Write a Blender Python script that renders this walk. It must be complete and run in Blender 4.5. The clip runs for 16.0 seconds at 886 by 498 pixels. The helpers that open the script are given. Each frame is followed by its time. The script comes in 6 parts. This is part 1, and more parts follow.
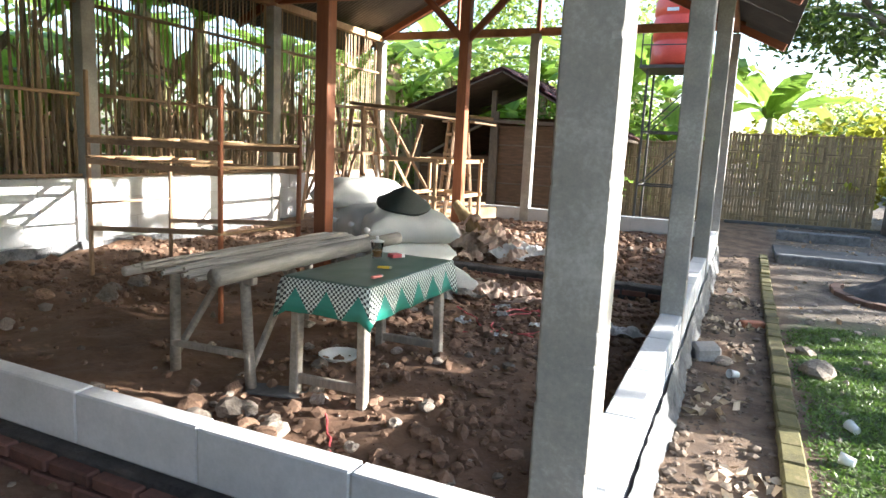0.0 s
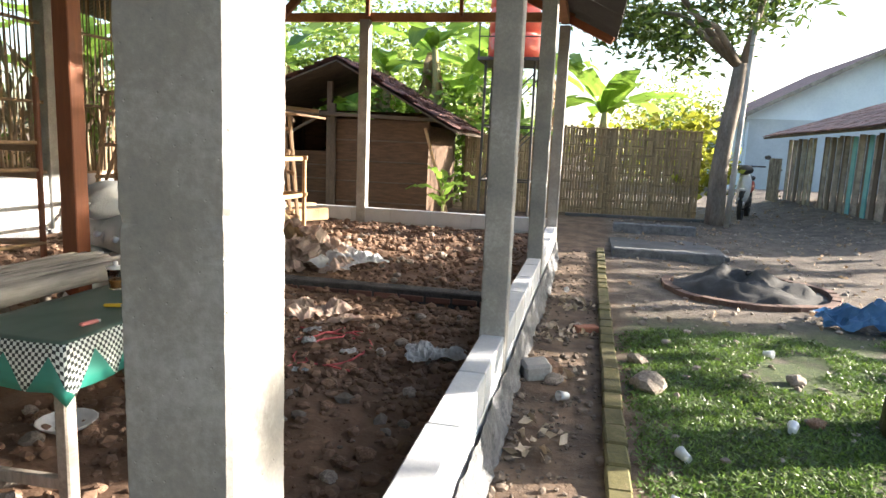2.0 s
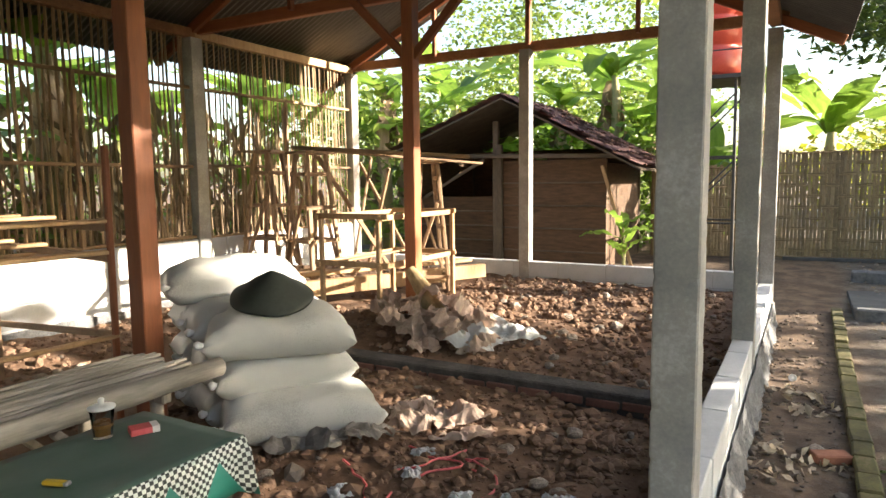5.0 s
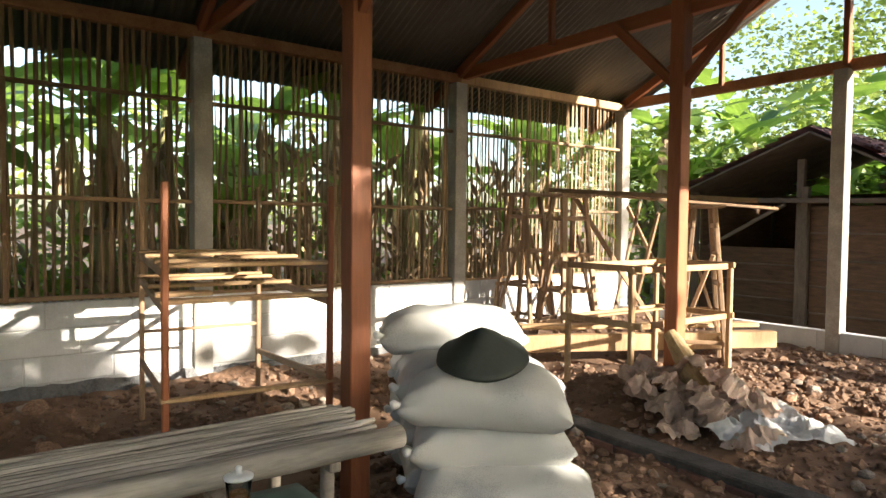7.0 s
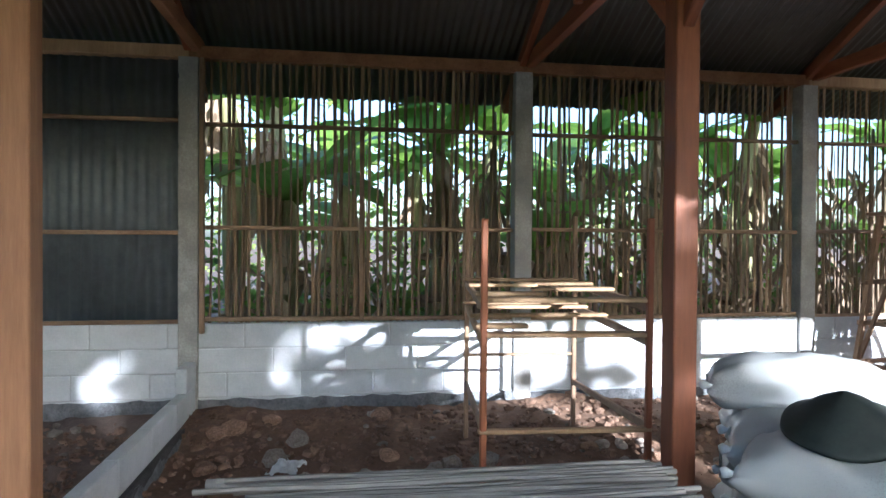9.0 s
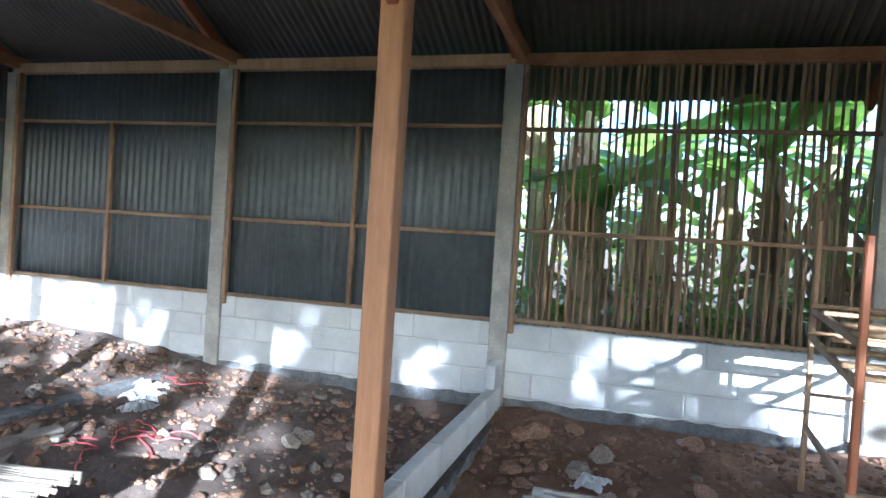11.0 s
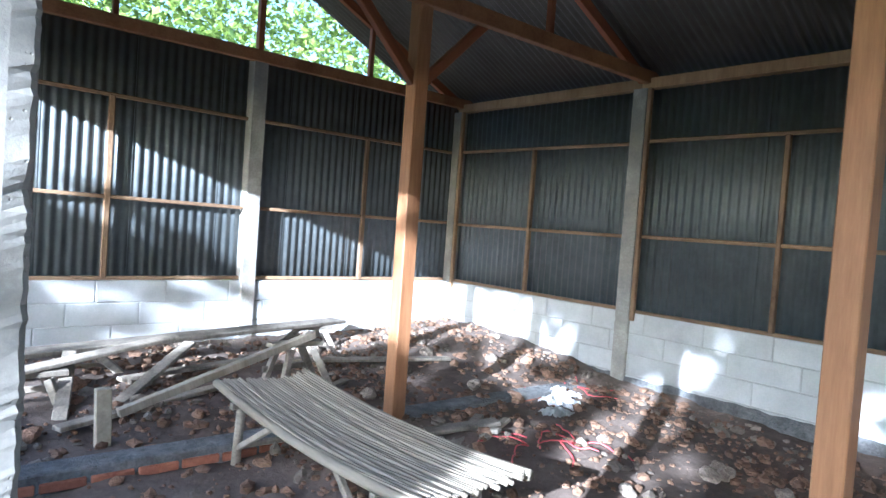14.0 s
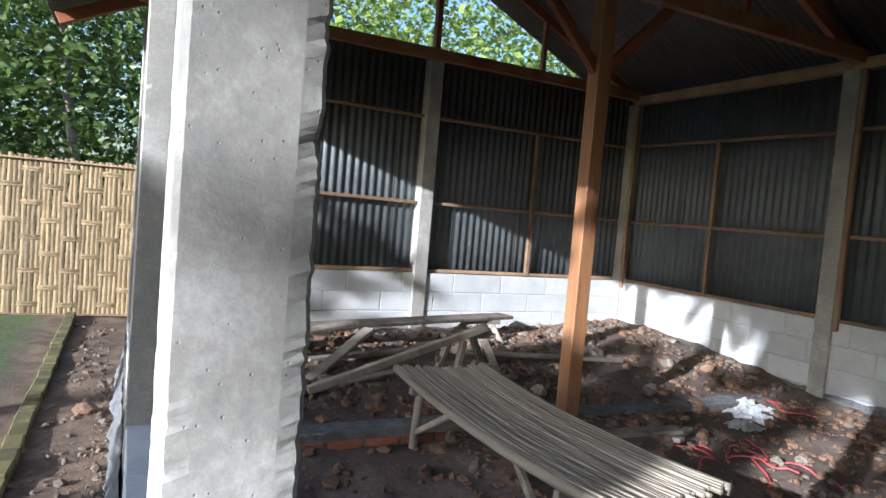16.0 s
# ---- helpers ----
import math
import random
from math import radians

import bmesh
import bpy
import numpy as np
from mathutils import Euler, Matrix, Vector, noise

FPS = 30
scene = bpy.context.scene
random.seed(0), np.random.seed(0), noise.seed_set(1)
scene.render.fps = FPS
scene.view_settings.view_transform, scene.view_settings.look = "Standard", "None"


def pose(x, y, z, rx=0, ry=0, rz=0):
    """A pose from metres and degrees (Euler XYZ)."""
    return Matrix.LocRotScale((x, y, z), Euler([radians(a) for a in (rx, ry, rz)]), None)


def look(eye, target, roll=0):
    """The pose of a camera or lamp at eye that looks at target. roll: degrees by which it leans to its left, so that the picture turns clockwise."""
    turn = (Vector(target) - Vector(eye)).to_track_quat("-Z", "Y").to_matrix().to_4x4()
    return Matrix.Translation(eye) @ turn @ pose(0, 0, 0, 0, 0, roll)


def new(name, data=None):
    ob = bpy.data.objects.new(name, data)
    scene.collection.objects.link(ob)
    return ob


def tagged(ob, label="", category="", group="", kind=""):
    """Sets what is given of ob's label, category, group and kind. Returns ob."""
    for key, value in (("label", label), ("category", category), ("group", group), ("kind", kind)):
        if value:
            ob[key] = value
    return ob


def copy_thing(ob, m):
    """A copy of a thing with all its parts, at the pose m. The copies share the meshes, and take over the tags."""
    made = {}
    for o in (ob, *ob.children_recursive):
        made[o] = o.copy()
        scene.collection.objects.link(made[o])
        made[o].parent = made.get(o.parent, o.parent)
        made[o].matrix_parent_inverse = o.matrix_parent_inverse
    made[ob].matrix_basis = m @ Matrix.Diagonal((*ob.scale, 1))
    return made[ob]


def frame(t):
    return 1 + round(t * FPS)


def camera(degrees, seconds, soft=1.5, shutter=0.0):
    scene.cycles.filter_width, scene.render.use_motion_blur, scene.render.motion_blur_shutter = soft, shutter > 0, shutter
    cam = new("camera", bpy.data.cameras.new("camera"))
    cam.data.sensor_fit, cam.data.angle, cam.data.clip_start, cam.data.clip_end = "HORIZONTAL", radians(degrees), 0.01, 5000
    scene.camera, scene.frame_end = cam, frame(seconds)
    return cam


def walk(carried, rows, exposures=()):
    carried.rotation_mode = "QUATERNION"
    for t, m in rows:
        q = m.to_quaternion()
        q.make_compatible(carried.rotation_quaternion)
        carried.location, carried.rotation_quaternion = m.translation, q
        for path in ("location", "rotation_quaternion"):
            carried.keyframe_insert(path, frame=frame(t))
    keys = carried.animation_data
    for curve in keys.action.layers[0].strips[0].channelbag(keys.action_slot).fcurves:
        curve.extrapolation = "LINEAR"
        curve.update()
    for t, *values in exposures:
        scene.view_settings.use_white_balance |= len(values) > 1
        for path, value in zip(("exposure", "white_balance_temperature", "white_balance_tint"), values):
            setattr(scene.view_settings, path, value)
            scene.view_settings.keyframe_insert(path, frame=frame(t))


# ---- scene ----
cam = camera(68.9, 16.0)
SUN_POWER, DAPPLE = 5.0, 25
EXPOSURES = [(0.0, 2.55, 5900, 9), (1.5, 2.35, 6200, 11), (3.5, 2.55, 6900, 11), (6.0, 2.1, 6900, 10), (7.0, 2.02, 6700, 10), (8.0, 2.05, 5500, 10), (9.0, 2.15, 4950, 10), (9.7, 2.2, 4800, 9), (12.0, 3.0, 4600, 8), (13.5, 2.85, 4550, 8), (14.5, 2.35, 4800, 8), (15.0, 1.88, 4600, 9), (16.0, 1.32, 5200, 10)]
PATH = [
    (0, (0.032, 0.332, 1.429), (-0.782, 2.132, 1.119), 2.7),
    (0.5, (0.077, 0.475, 1.411), (-0.487, 2.362, 1.063), 1.5),
    (1, (0.1, 0.701, 1.44), (-0.336, 2.63, 1.141), 0.7),
    (1.5, (0.136, 0.91, 1.417), (-0.182, 2.852, 1.063), 1.4),
    (2, (0.159, 1.152, 1.459), (-0.255, 3.084, 1.15), 2.4),
    (2.5, (0.141, 1.393, 1.467), (-0.324, 3.315, 1.172), 1.2),
    (3, (0.114, 1.633, 1.493), (-0.259, 3.579, 1.223), -0.8),
    (3.5, (0.13, 1.83, 1.495), (-0.417, 3.736, 1.236), 0.2),
    (3.7, (0.146, 1.942, 1.508), (-0.569, 3.794, 1.268), -0.6),
    (5.8, (0.023, 2.757, 1.582), (-1.199, 4.331, 1.414), 0.3),
    (6, (0.045, 2.851, 1.566), (-1.348, 4.277, 1.403), -0.7),
    (6.5, (0.01, 2.946, 1.577), (-1.507, 4.243, 1.447), -0.8),
    (7, (-0.081, 3.083, 1.587), (-1.697, 4.259, 1.515), 0.6),
    (7.5, (-0.196, 3.144, 1.614), (-1.946, 4.113, 1.621), -1.7),
    (8, (-0.22, 3.176, 1.655), (-2.106, 3.842, 1.671), -0.8),
    (8.5, (-0.225, 3.182, 1.659), (-2.171, 3.645, 1.658), 0.3),
    (9, (-0.226, 3.154, 1.672), (-2.205, 3.444, 1.646), 0.4),
    (9.5, (-0.254, 3.126, 1.646), (-2.252, 3.182, 1.612), 1.4),
    (9.7, (-0.268, 3.104, 1.653), (-2.267, 3.067, 1.613), 1.7),
    (11.8, (-0.402, 2.876, 1.663), (-2.188, 1.976, 1.63), 3.1),
    (12, (-0.368, 2.879, 1.68), (-2.109, 1.895, 1.645), 2.6),
    (12.5, (-0.346, 2.828, 1.685), (-1.998, 1.701, 1.663), 2.9),
    (13, (-0.314, 2.795, 1.683), (-1.86, 1.527, 1.651), 3.1),
    (13.5, (-0.287, 2.763, 1.681), (-1.703, 1.351, 1.637), 3.4),
    (14, (-0.26, 2.726, 1.68), (-1.551, 1.201, 1.609), 4.2),
    (14.5, (-0.237, 2.694, 1.66), (-1.419, 1.083, 1.57), 4.5),
    (15, (-0.210, 2.65, 1.652), (-1.253, 0.947, 1.534), 4.6),
    (15.5, (-0.168, 2.621, 1.647), (-1.118, 0.867, 1.507), 5.2),
    (16, (-0.183, 2.608, 1.621), (-1.073, 0.82, 1.512), 4.9),
]
walk(cam, [(t, look(eye, target, roll)) for t, eye, target, roll in PATH], EXPOSURES)

# ---- daylight: low morning sun from the east-north-east, hazy sky ----
SUN_WAY = Vector((1.0, 0.41, 0.335)).normalized()
world = bpy.data.worlds.new("sky")
scene.world = world
world.use_nodes = True
wn = world.node_tree
sky = wn.nodes.new("ShaderNodeTexSky")
sky.sky_type, sky.sun_disc = "NISHITA", False
sky.sun_elevation = math.asin(SUN_WAY.z)
sky.sun_rotation = math.atan2(SUN_WAY.x, SUN_WAY.y)
sky.air_density, sky.dust_density, sky.ozone_density = 1.0, 2.5, 1.0
wn.links.new(sky.outputs["Color"], wn.nodes["Background"].inputs["Color"])
wn.nodes["Background"].inputs["Strength"].default_value = 0.12
sun = new("sun", bpy.data.lights.new("sun", "SUN"))
sun.data.energy, sun.data.angle, sun.data.color = SUN_POWER, radians(0.6), (1.0, 0.9, 0.76)
sun.matrix_world = look(SUN_WAY * 60, (0, 0, 0))


# ---- materials ----
def mat(name, dark, light, scale=4.0, stretch=(1, 1, 1), rough=0.8, bump=0.3, fine=30.0, vary=0.0, metal=0.0, third=None, patch=0.9, through_light=0.0, depth=0.01):
    """Two-scale noise between two or three colours, fine relief, a little change from piece to piece."""
    m = bpy.data.materials.new(name)
    m.use_nodes = True
    nt = m.node_tree
    n, l = nt.nodes, nt.links
    bsdf = n["Principled BSDF"]
    tc = n.new("ShaderNodeTexCoord")
    info = n.new("ShaderNodeObjectInfo")
    shift = n.new("ShaderNodeVectorMath")
    shift.operation = "MULTIPLY_ADD"
    l.new(info.outputs["Random"], shift.inputs[0])
    shift.inputs[1].default_value = (7.3, 3.1, 5.7) if vary else (0, 0, 0)
    l.new(tc.outputs["Object"], shift.inputs[2])
    mp = n.new("ShaderNodeMapping")
    mp.inputs["Scale"].default_value = stretch
    l.new(shift.outputs[0], mp.inputs["Vector"])
    big = n.new("ShaderNodeTexNoise")
    big.inputs["Scale"].default_value, big.inputs["Detail"].default_value, big.inputs["Roughness"].default_value = scale, 5, 0.6
    l.new(mp.outputs[0], big.inputs["Vector"])
    small = n.new("ShaderNodeTexNoise")
    small.inputs["Scale"].default_value, small.inputs["Detail"].default_value, small.inputs["Roughness"].default_value = fine, 4, 0.7
    l.new(mp.outputs[0], small.inputs["Vector"])
    mixv = n.new("ShaderNodeMath")
    mixv.operation = "MULTIPLY_ADD"
    l.new(small.outputs["Fac"], mixv.inputs[0])
    mixv.inputs[1].default_value = 0.55
    l.new(big.outputs["Fac"], mixv.inputs[2])
    ramp = n.new("ShaderNodeValToRGB")
    e = ramp.color_ramp.elements
    e[0].position, e[0].color = 0.52, (*dark, 1)
    e[1].position, e[1].color = 1.02, (*light, 1)
    if third:
        x = e.new(patch)
        x.color = (*third, 1)
        e[2].position = 1.0
    l.new(mixv.outputs[0], ramp.inputs["Fac"])
    hsv = n.new("ShaderNodeHueSaturation")
    l.new(ramp.outputs["Color"], hsv.inputs["Color"])
    if vary:
        mr = n.new("ShaderNodeMapRange")
        mr.inputs["To Min"].default_value, mr.inputs["To Max"].default_value = 1 - vary, 1 + vary
        l.new(info.outputs["Random"], mr.inputs["Value"])
        l.new(mr.outputs[0], hsv.inputs["Value"])
    l.new(hsv.outputs["Color"], bsdf.inputs["Base Color"])
    rr = n.new("ShaderNodeMapRange")
    rr.inputs["To Min"].default_value, rr.inputs["To Max"].default_value = max(rough - 0.12, 0.02), min(rough + 0.1, 1)
    l.new(small.outputs["Fac"], rr.inputs["Value"])
    l.new(rr.outputs[0], bsdf.inputs["Roughness"])
    bsdf.inputs["Metallic"].default_value = metal
    if bump:
        b = n.new("ShaderNodeBump")
        b.inputs["Strength"].default_value, b.inputs["Distance"].default_value = bump, depth
        l.new(mixv.outputs[0], b.inputs["Height"])
        l.new(b.outputs[0], bsdf.inputs["Normal"])
    if through_light:
        tr = n.new("ShaderNodeBsdfTranslucent")
        l.new(hsv.outputs["Color"], tr.inputs["Color"])
        mx = n.new("ShaderNodeMixShader")
        mx.inputs[0].default_value = through_light
        l.new(bsdf.outputs[0], mx.inputs[1])
        l.new(tr.outputs[0], mx.inputs[2])
        l.new(mx.outputs[0], n["Material Output"].inputs["Surface"])
    return m


def leaf_mat(name, dark, light, through_light=0.45):
    """Leaves: colour changes from leaf to leaf, light shines through."""
    m = mat(name, dark, light, 2.0, rough=0.45, bump=0.1, fine=18, through_light=through_light)
    nt = m.node_tree
    geo = nt.nodes.new("ShaderNodeNewGeometry")
    mr = nt.nodes.new("ShaderNodeMapRange")
    mr.inputs["To Min"].default_value, mr.inputs["To Max"].default_value = 0.55, 1.5
    nt.links.new(geo.outputs["Random Per Island"], mr.inputs["Value"])
    hsv = [x for x in nt.nodes if x.type == "HUE_SAT"][0]
    nt.links.new(mr.outputs[0], hsv.inputs["Value"])
    return m


M_CONC = mat("post_concrete", (0.25, 0.25, 0.245), (0.50, 0.495, 0.48), 3.5, rough=0.9, bump=0.22, fine=60, third=(0.36, 0.345, 0.32), patch=0.8)
cn = M_CONC.node_tree
pit = cn.nodes.new("ShaderNodeTexVoronoi")
pit.inputs["Scale"].default_value = 70
pc = cn.nodes.new("ShaderNodeTexCoord")
cn.links.new(pc.outputs["Object"], pit.inputs["Vector"])
hole = cn.nodes.new("ShaderNodeMapRange")
hole.inputs["From Min"].default_value, hole.inputs["From Max"].default_value = 0.02, 0.13
cn.links.new(pit.outputs["Distance"], hole.inputs["Value"])
pb = cn.nodes.new("ShaderNodeBump")
pb.inputs["Strength"].default_value, pb.inputs["Distance"].default_value = 0.45, 0.004
cn.links.new(hole.outputs[0], pb.inputs["Height"])
old = [k for k in cn.nodes if k.type == "BUMP" and k is not pb][0]
cn.links.new(old.outputs[0], pb.inputs["Normal"])
cn.links.new(pb.outputs[0], cn.nodes["Principled BSDF"].inputs["Normal"])
M_BLOCK = mat("aerated_block", (0.46, 0.48, 0.50), (0.64, 0.65, 0.67), 3.0, rough=0.92, bump=0.35, fine=55, vary=0.06)
M_MORTAR = mat("mortar", (0.38, 0.39, 0.40), (0.54, 0.55, 0.56), 6.0, rough=0.95, bump=0.6, fine=60)
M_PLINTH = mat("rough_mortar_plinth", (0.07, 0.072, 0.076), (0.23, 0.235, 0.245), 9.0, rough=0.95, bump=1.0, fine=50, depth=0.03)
M_SOIL = mat("red_brown_soil", (0.075, 0.038, 0.021), (0.29, 0.165, 0.10), 1.6, rough=0.97, bump=0.9, fine=22, third=(0.17, 0.10, 0.062), depth=0.02)
# the bay beside the gable has greyer, mortar-dusted soil
sn = M_SOIL.node_tree
sc = sn.nodes.new("ShaderNodeTexCoord")
sx_ = sn.nodes.new("ShaderNodeSeparateXYZ")
sn.links.new(sc.outputs["Object"], sx_.inputs[0])
nz1 = sn.nodes.new("ShaderNodeTexNoise")
nz1.inputs["Scale"].default_value, nz1.inputs["Detail"].default_value = 1.4, 5
sn.links.new(sc.outputs["Object"], nz1.inputs["Vector"])
ma = sn.nodes.new("ShaderNodeMath")
ma.operation = "MULTIPLY_ADD"
ma.inputs[1].default_value = 3.0
sn.links.new(nz1.outputs["Fac"], ma.inputs[0])
sn.links.new(sx_.outputs["Y"], ma.inputs[2])
mr_ = sn.nodes.new("ShaderNodeMapRange")
mr_.inputs["From Min"].default_value, mr_.inputs["From Max"].default_value = 3.6, 2.2
mr_.inputs["To Max"].default_value = 0.85
sn.links.new(ma.outputs[0], mr_.inputs["Value"])
gm = sn.nodes.new("ShaderNodeMix")
gm.data_type = "RGBA"
hs_ = [k for k in sn.nodes if k.type == "HUE_SAT"][0]
rp_ = [k for k in sn.nodes if k.type == "VALTORGB"][0]
bw_ = sn.nodes.new("ShaderNodeHueSaturation")
bw_.inputs["Saturation"].default_value, bw_.inputs["Value"].default_value = 0.45, 1.0
sn.links.new(rp_.outputs["Color"], bw_.inputs["Color"])
sn.links.new(mr_.outputs[0], gm.inputs["Factor"])
sn.links.new(hs_.outputs["Color"], gm.inputs[6])
sn.links.new(bw_.outputs["Color"], gm.inputs[7])
sn.links.new(gm.outputs[2], sn.nodes["Principled BSDF"].inputs["Base Color"])
M_CLOD = mat("soil_clods", (0.09, 0.05, 0.03), (0.34, 0.21, 0.14), 6.0, rough=0.97, bump=0.6, fine=40, vary=0.35)
M_STONE = mat("field_stone", (0.13, 0.10, 0.08), (0.36, 0.31, 0.26), 6.0, rough=0.92, bump=0.5, fine=40, vary=0.3)
M_WOOD_RED = mat("red_brown_timber", (0.16, 0.045, 0.018), (0.34, 0.12, 0.05), 3.0, (1, 1, 0.12), 0.6, 0.25, 40, vary=0.12)
M_WOOD_ORANGE = mat("orange_brown_timber", (0.22, 0.095, 0.04), (0.44, 0.235, 0.115), 3.0, (1, 1, 0.1), 0.6, 0.3, 40, vary=0.1)
M_WOOD_BEAM = mat("brown_timber_beam", (0.17, 0.07, 0.032), (0.38, 0.19, 0.09), 3.0, (0.15, 1, 1), 0.65, 0.25, 40, vary=0.15)
M_WOOD_PALE = mat("pale_raw_timber", (0.26, 0.15, 0.075), (0.50, 0.34, 0.19), 3.0, (1, 0.15, 1), 0.7, 0.25, 40, vary=0.18)
M_WOOD_LATH = mat("brown_lath", (0.16, 0.095, 0.055), (0.38, 0.255, 0.155), 4.0, (1, 1, 0.4), 0.75, 0.3, 40, vary=0.25)
M_WOOD_GREY = mat("weathered_grey_wood", (0.10, 0.085, 0.07), (0.36, 0.32, 0.27), 5.0, (1, 0.2, 1), 0.85, 0.4, 50, vary=0.2)
M_BAMBOO = mat("dry_bamboo", (0.13, 0.08, 0.04), (0.34, 0.235, 0.135), 5.0, (1, 1, 0.2), 0.65, 0.25, 40, vary=0.35)
M_WEAVE = mat("woven_bamboo", (0.15, 0.105, 0.052), (0.36, 0.265, 0.145), 5.0, (1, 1, 0.5), 0.7, 0.25, 40, vary=0.28)
M_METAL = mat("corrugated_zinc", (0.085, 0.097, 0.105), (0.165, 0.183, 0.195), 1.2, rough=0.5, bump=0.1, fine=12, metal=0.35)
M_ROOF = mat("corrugated_roof_sheet", (0.07, 0.064, 0.057), (0.14, 0.128, 0.114), 1.2, rough=0.55, bump=0.1, fine=12, metal=0.25)
M_BRICK = mat("red_brick", (0.20, 0.07, 0.042), (0.42, 0.18, 0.11), 6.0, rough=0.93, bump=0.5, fine=45, vary=0.25)
M_KERB = mat("mossy_kerb_brick", (0.045, 0.04, 0.018), (0.20, 0.15, 0.08), 4.0, rough=0.95, bump=0.6, fine=40, vary=0.2, third=(0.13, 0.115, 0.04))


# ---- mesh helpers ----
def holder(name, at=(0, 0, 0), turn=0.0):
    ob = new(name)
    ob.empty_display_size = 0.1
    ob.matrix_basis = pose(*at, 0, 0, turn)
    return ob


def part(name, bm, material, parent=None, label="", smooth=False, kind=""):
    me = bpy.data.meshes.new(name)
    bm.to_mesh(me)
    bm.free()
    me.materials.append(material)
    if smooth:
        for p in me.polygons:
            p.use_smooth = True
    ob = new(name, me)
    if parent:
        ob.parent = parent
    return tagged(ob, label, kind=kind)


def raw(name, verts, faces, material, parent=None, smooth=False):
    me = bpy.data.meshes.new(name)
    me.from_pydata(verts, [], faces)
    me.update()
    me.materials.append(material)
    if smooth:
        for p in me.polygons:
            p.use_smooth = True
    ob = new(name, me)
    if parent:
        ob.parent = parent
    return ob


def twin(ob, m, parent=None):
    """Another piece on the same mesh."""
    c = new(ob.name.split(".")[0], ob.data)
    c.parent = parent or ob.parent
    c.matrix_basis = m
    return c


def box(bm, c, s, m=None, bevel=0.0):
    g = bmesh.ops.create_cube(bm, size=1.0, matrix=(m or Matrix()) @ Matrix.Translation(c) @ Matrix.Diagonal((*s, 1)))
    if bevel:
        es = list({e for v in g["verts"] for e in v.link_edges})
        bmesh.ops.bevel(bm, geom=es, offset=bevel, segments=1, affect="EDGES", profile=0.5)
    return bm


def block(lo, hi, bevel=0.0):
    bm = bmesh.new()
    return box(bm, [(a + b) / 2 for a, b in zip(lo, hi)], [b - a for a, b in zip(lo, hi)], None, bevel)


def beam(bm, a, b, w, h, bevel=0.0, up=(0, 0, 1)):
    """A squared timber from a to b, w wide and h high."""
    a, b = Vector(a), Vector(b)
    z = (b - a).normalized()
    u = Vector(up)
    if abs(z.dot(u)) > 0.95:
        u = Vector((0, 1, 0))
    x = u.cross(z).normalized()
    y = z.cross(x)
    m = Matrix((x, y, z)).transposed().to_4x4()
    m.translation = (a + b) / 2
    return box(bm, (0, 0, 0), (w, h, (b - a).length), m, bevel)


def timber(name, a, b, w, h, material, parent, label="", bevel=0.006, up=(0, 0, 1)):
    """A part that is one timber; its mesh lies along its own z so that the grain follows it."""
    a, b = Vector(a), Vector(b)
    z = (b - a).normalized()
    u = Vector(up)
    if abs(z.dot(u)) > 0.95:
        u = Vector((0, 1, 0))
    x = u.cross(z).normalized()
    y = z.cross(x)
    m = Matrix((x, y, z)).transposed().to_4x4()
    m.translation = a
    bm = bmesh.new()
    L = (b - a).length
    box(bm, (0, 0, L / 2), (w, h, L), None, bevel)
    ob = part(name, bm, material, parent, label)
    ob.matrix_basis = m
    return ob


def tube(bm, pts, radii, segs=8, cap=True):
    rings = []
    pts = [Vector(p) for p in pts]
    for i, p in enumerate(pts):
        d = (pts[min(i + 1, len(pts) - 1)] - pts[max(i - 1, 0)]).normalized()
        u = Vector((0, 0, 1)) if abs(d.z) < 0.9 else Vector((1, 0, 0))
        x = u.cross(d).normalized()
        y = d.cross(x)
        r = radii[i] if isinstance(radii, (list, tuple)) else radii
        rings.append([bm.verts.new(p + (x * math.cos(k * math.tau / segs) + y * math.sin(k * math.tau / segs)) * r) for k in range(segs)])
    for a, b in zip(rings, rings[1:]):
        for k in range(segs):
            bm.faces.new((a[k], a[(k + 1) % segs], b[(k + 1) % segs], b[k]))
    if cap:
        bm.faces.new(rings[0][::-1])
        bm.faces.new(rings[-1])
    return bm


def fbm(x, y, z=0.0, s=1.0, octaves=3):
    return noise.fractal(Vector((x * s, y * s, z * s)), 0.9, 2.0, octaves)


def bump_at(x, y, cx, cy, r):
    return math.exp(-((x - cx) ** 2 + (y - cy) ** 2) / (r * r))


# ---- plan ----
WEST, SOUTH, NORTH = -5.72, -3.6, 10.2          # inner faces of the long wall and lines of the gable ends
BAYS = (-3.6, -0.92, 1.87, 4.66, 7.40, 10.2)    # post lines
MID = -3.0                                      # row of timber posts under the ridge
RIDGE, SLOPE = 4.64, 0.48


def east(y):
    """Middle of the long low wall, which runs slightly out of square."""
    return -0.28 + (y - 4.65) * 0.006


def floor_z(x, y):
    z = 0.13 + 0.24 / (1 + math.exp(-(y - 8.2) * 1.3)) + 0.16 / (1 + math.exp((x + 4.9) * 3.0)) * (1 if y > 1.9 else 0.8)
    z += 0.26 / (1 + math.exp((y + 1.5) * 2.2)) + 0.22 * bump_at(x, y, -3.2, 7.4, 0.9) + 0.1 * bump_at(x, y, -3.3, -0.5, 1.3) + 0.09 * bump_at(x, y, -2.6, 5.2, 0.75)
    z += 0.05 * fbm(x, y, 3, 0.9) + 0.030 * fbm(x, y, 9, 3.1) + 0.012 * fbm(x, y, 5, 10)
    return z


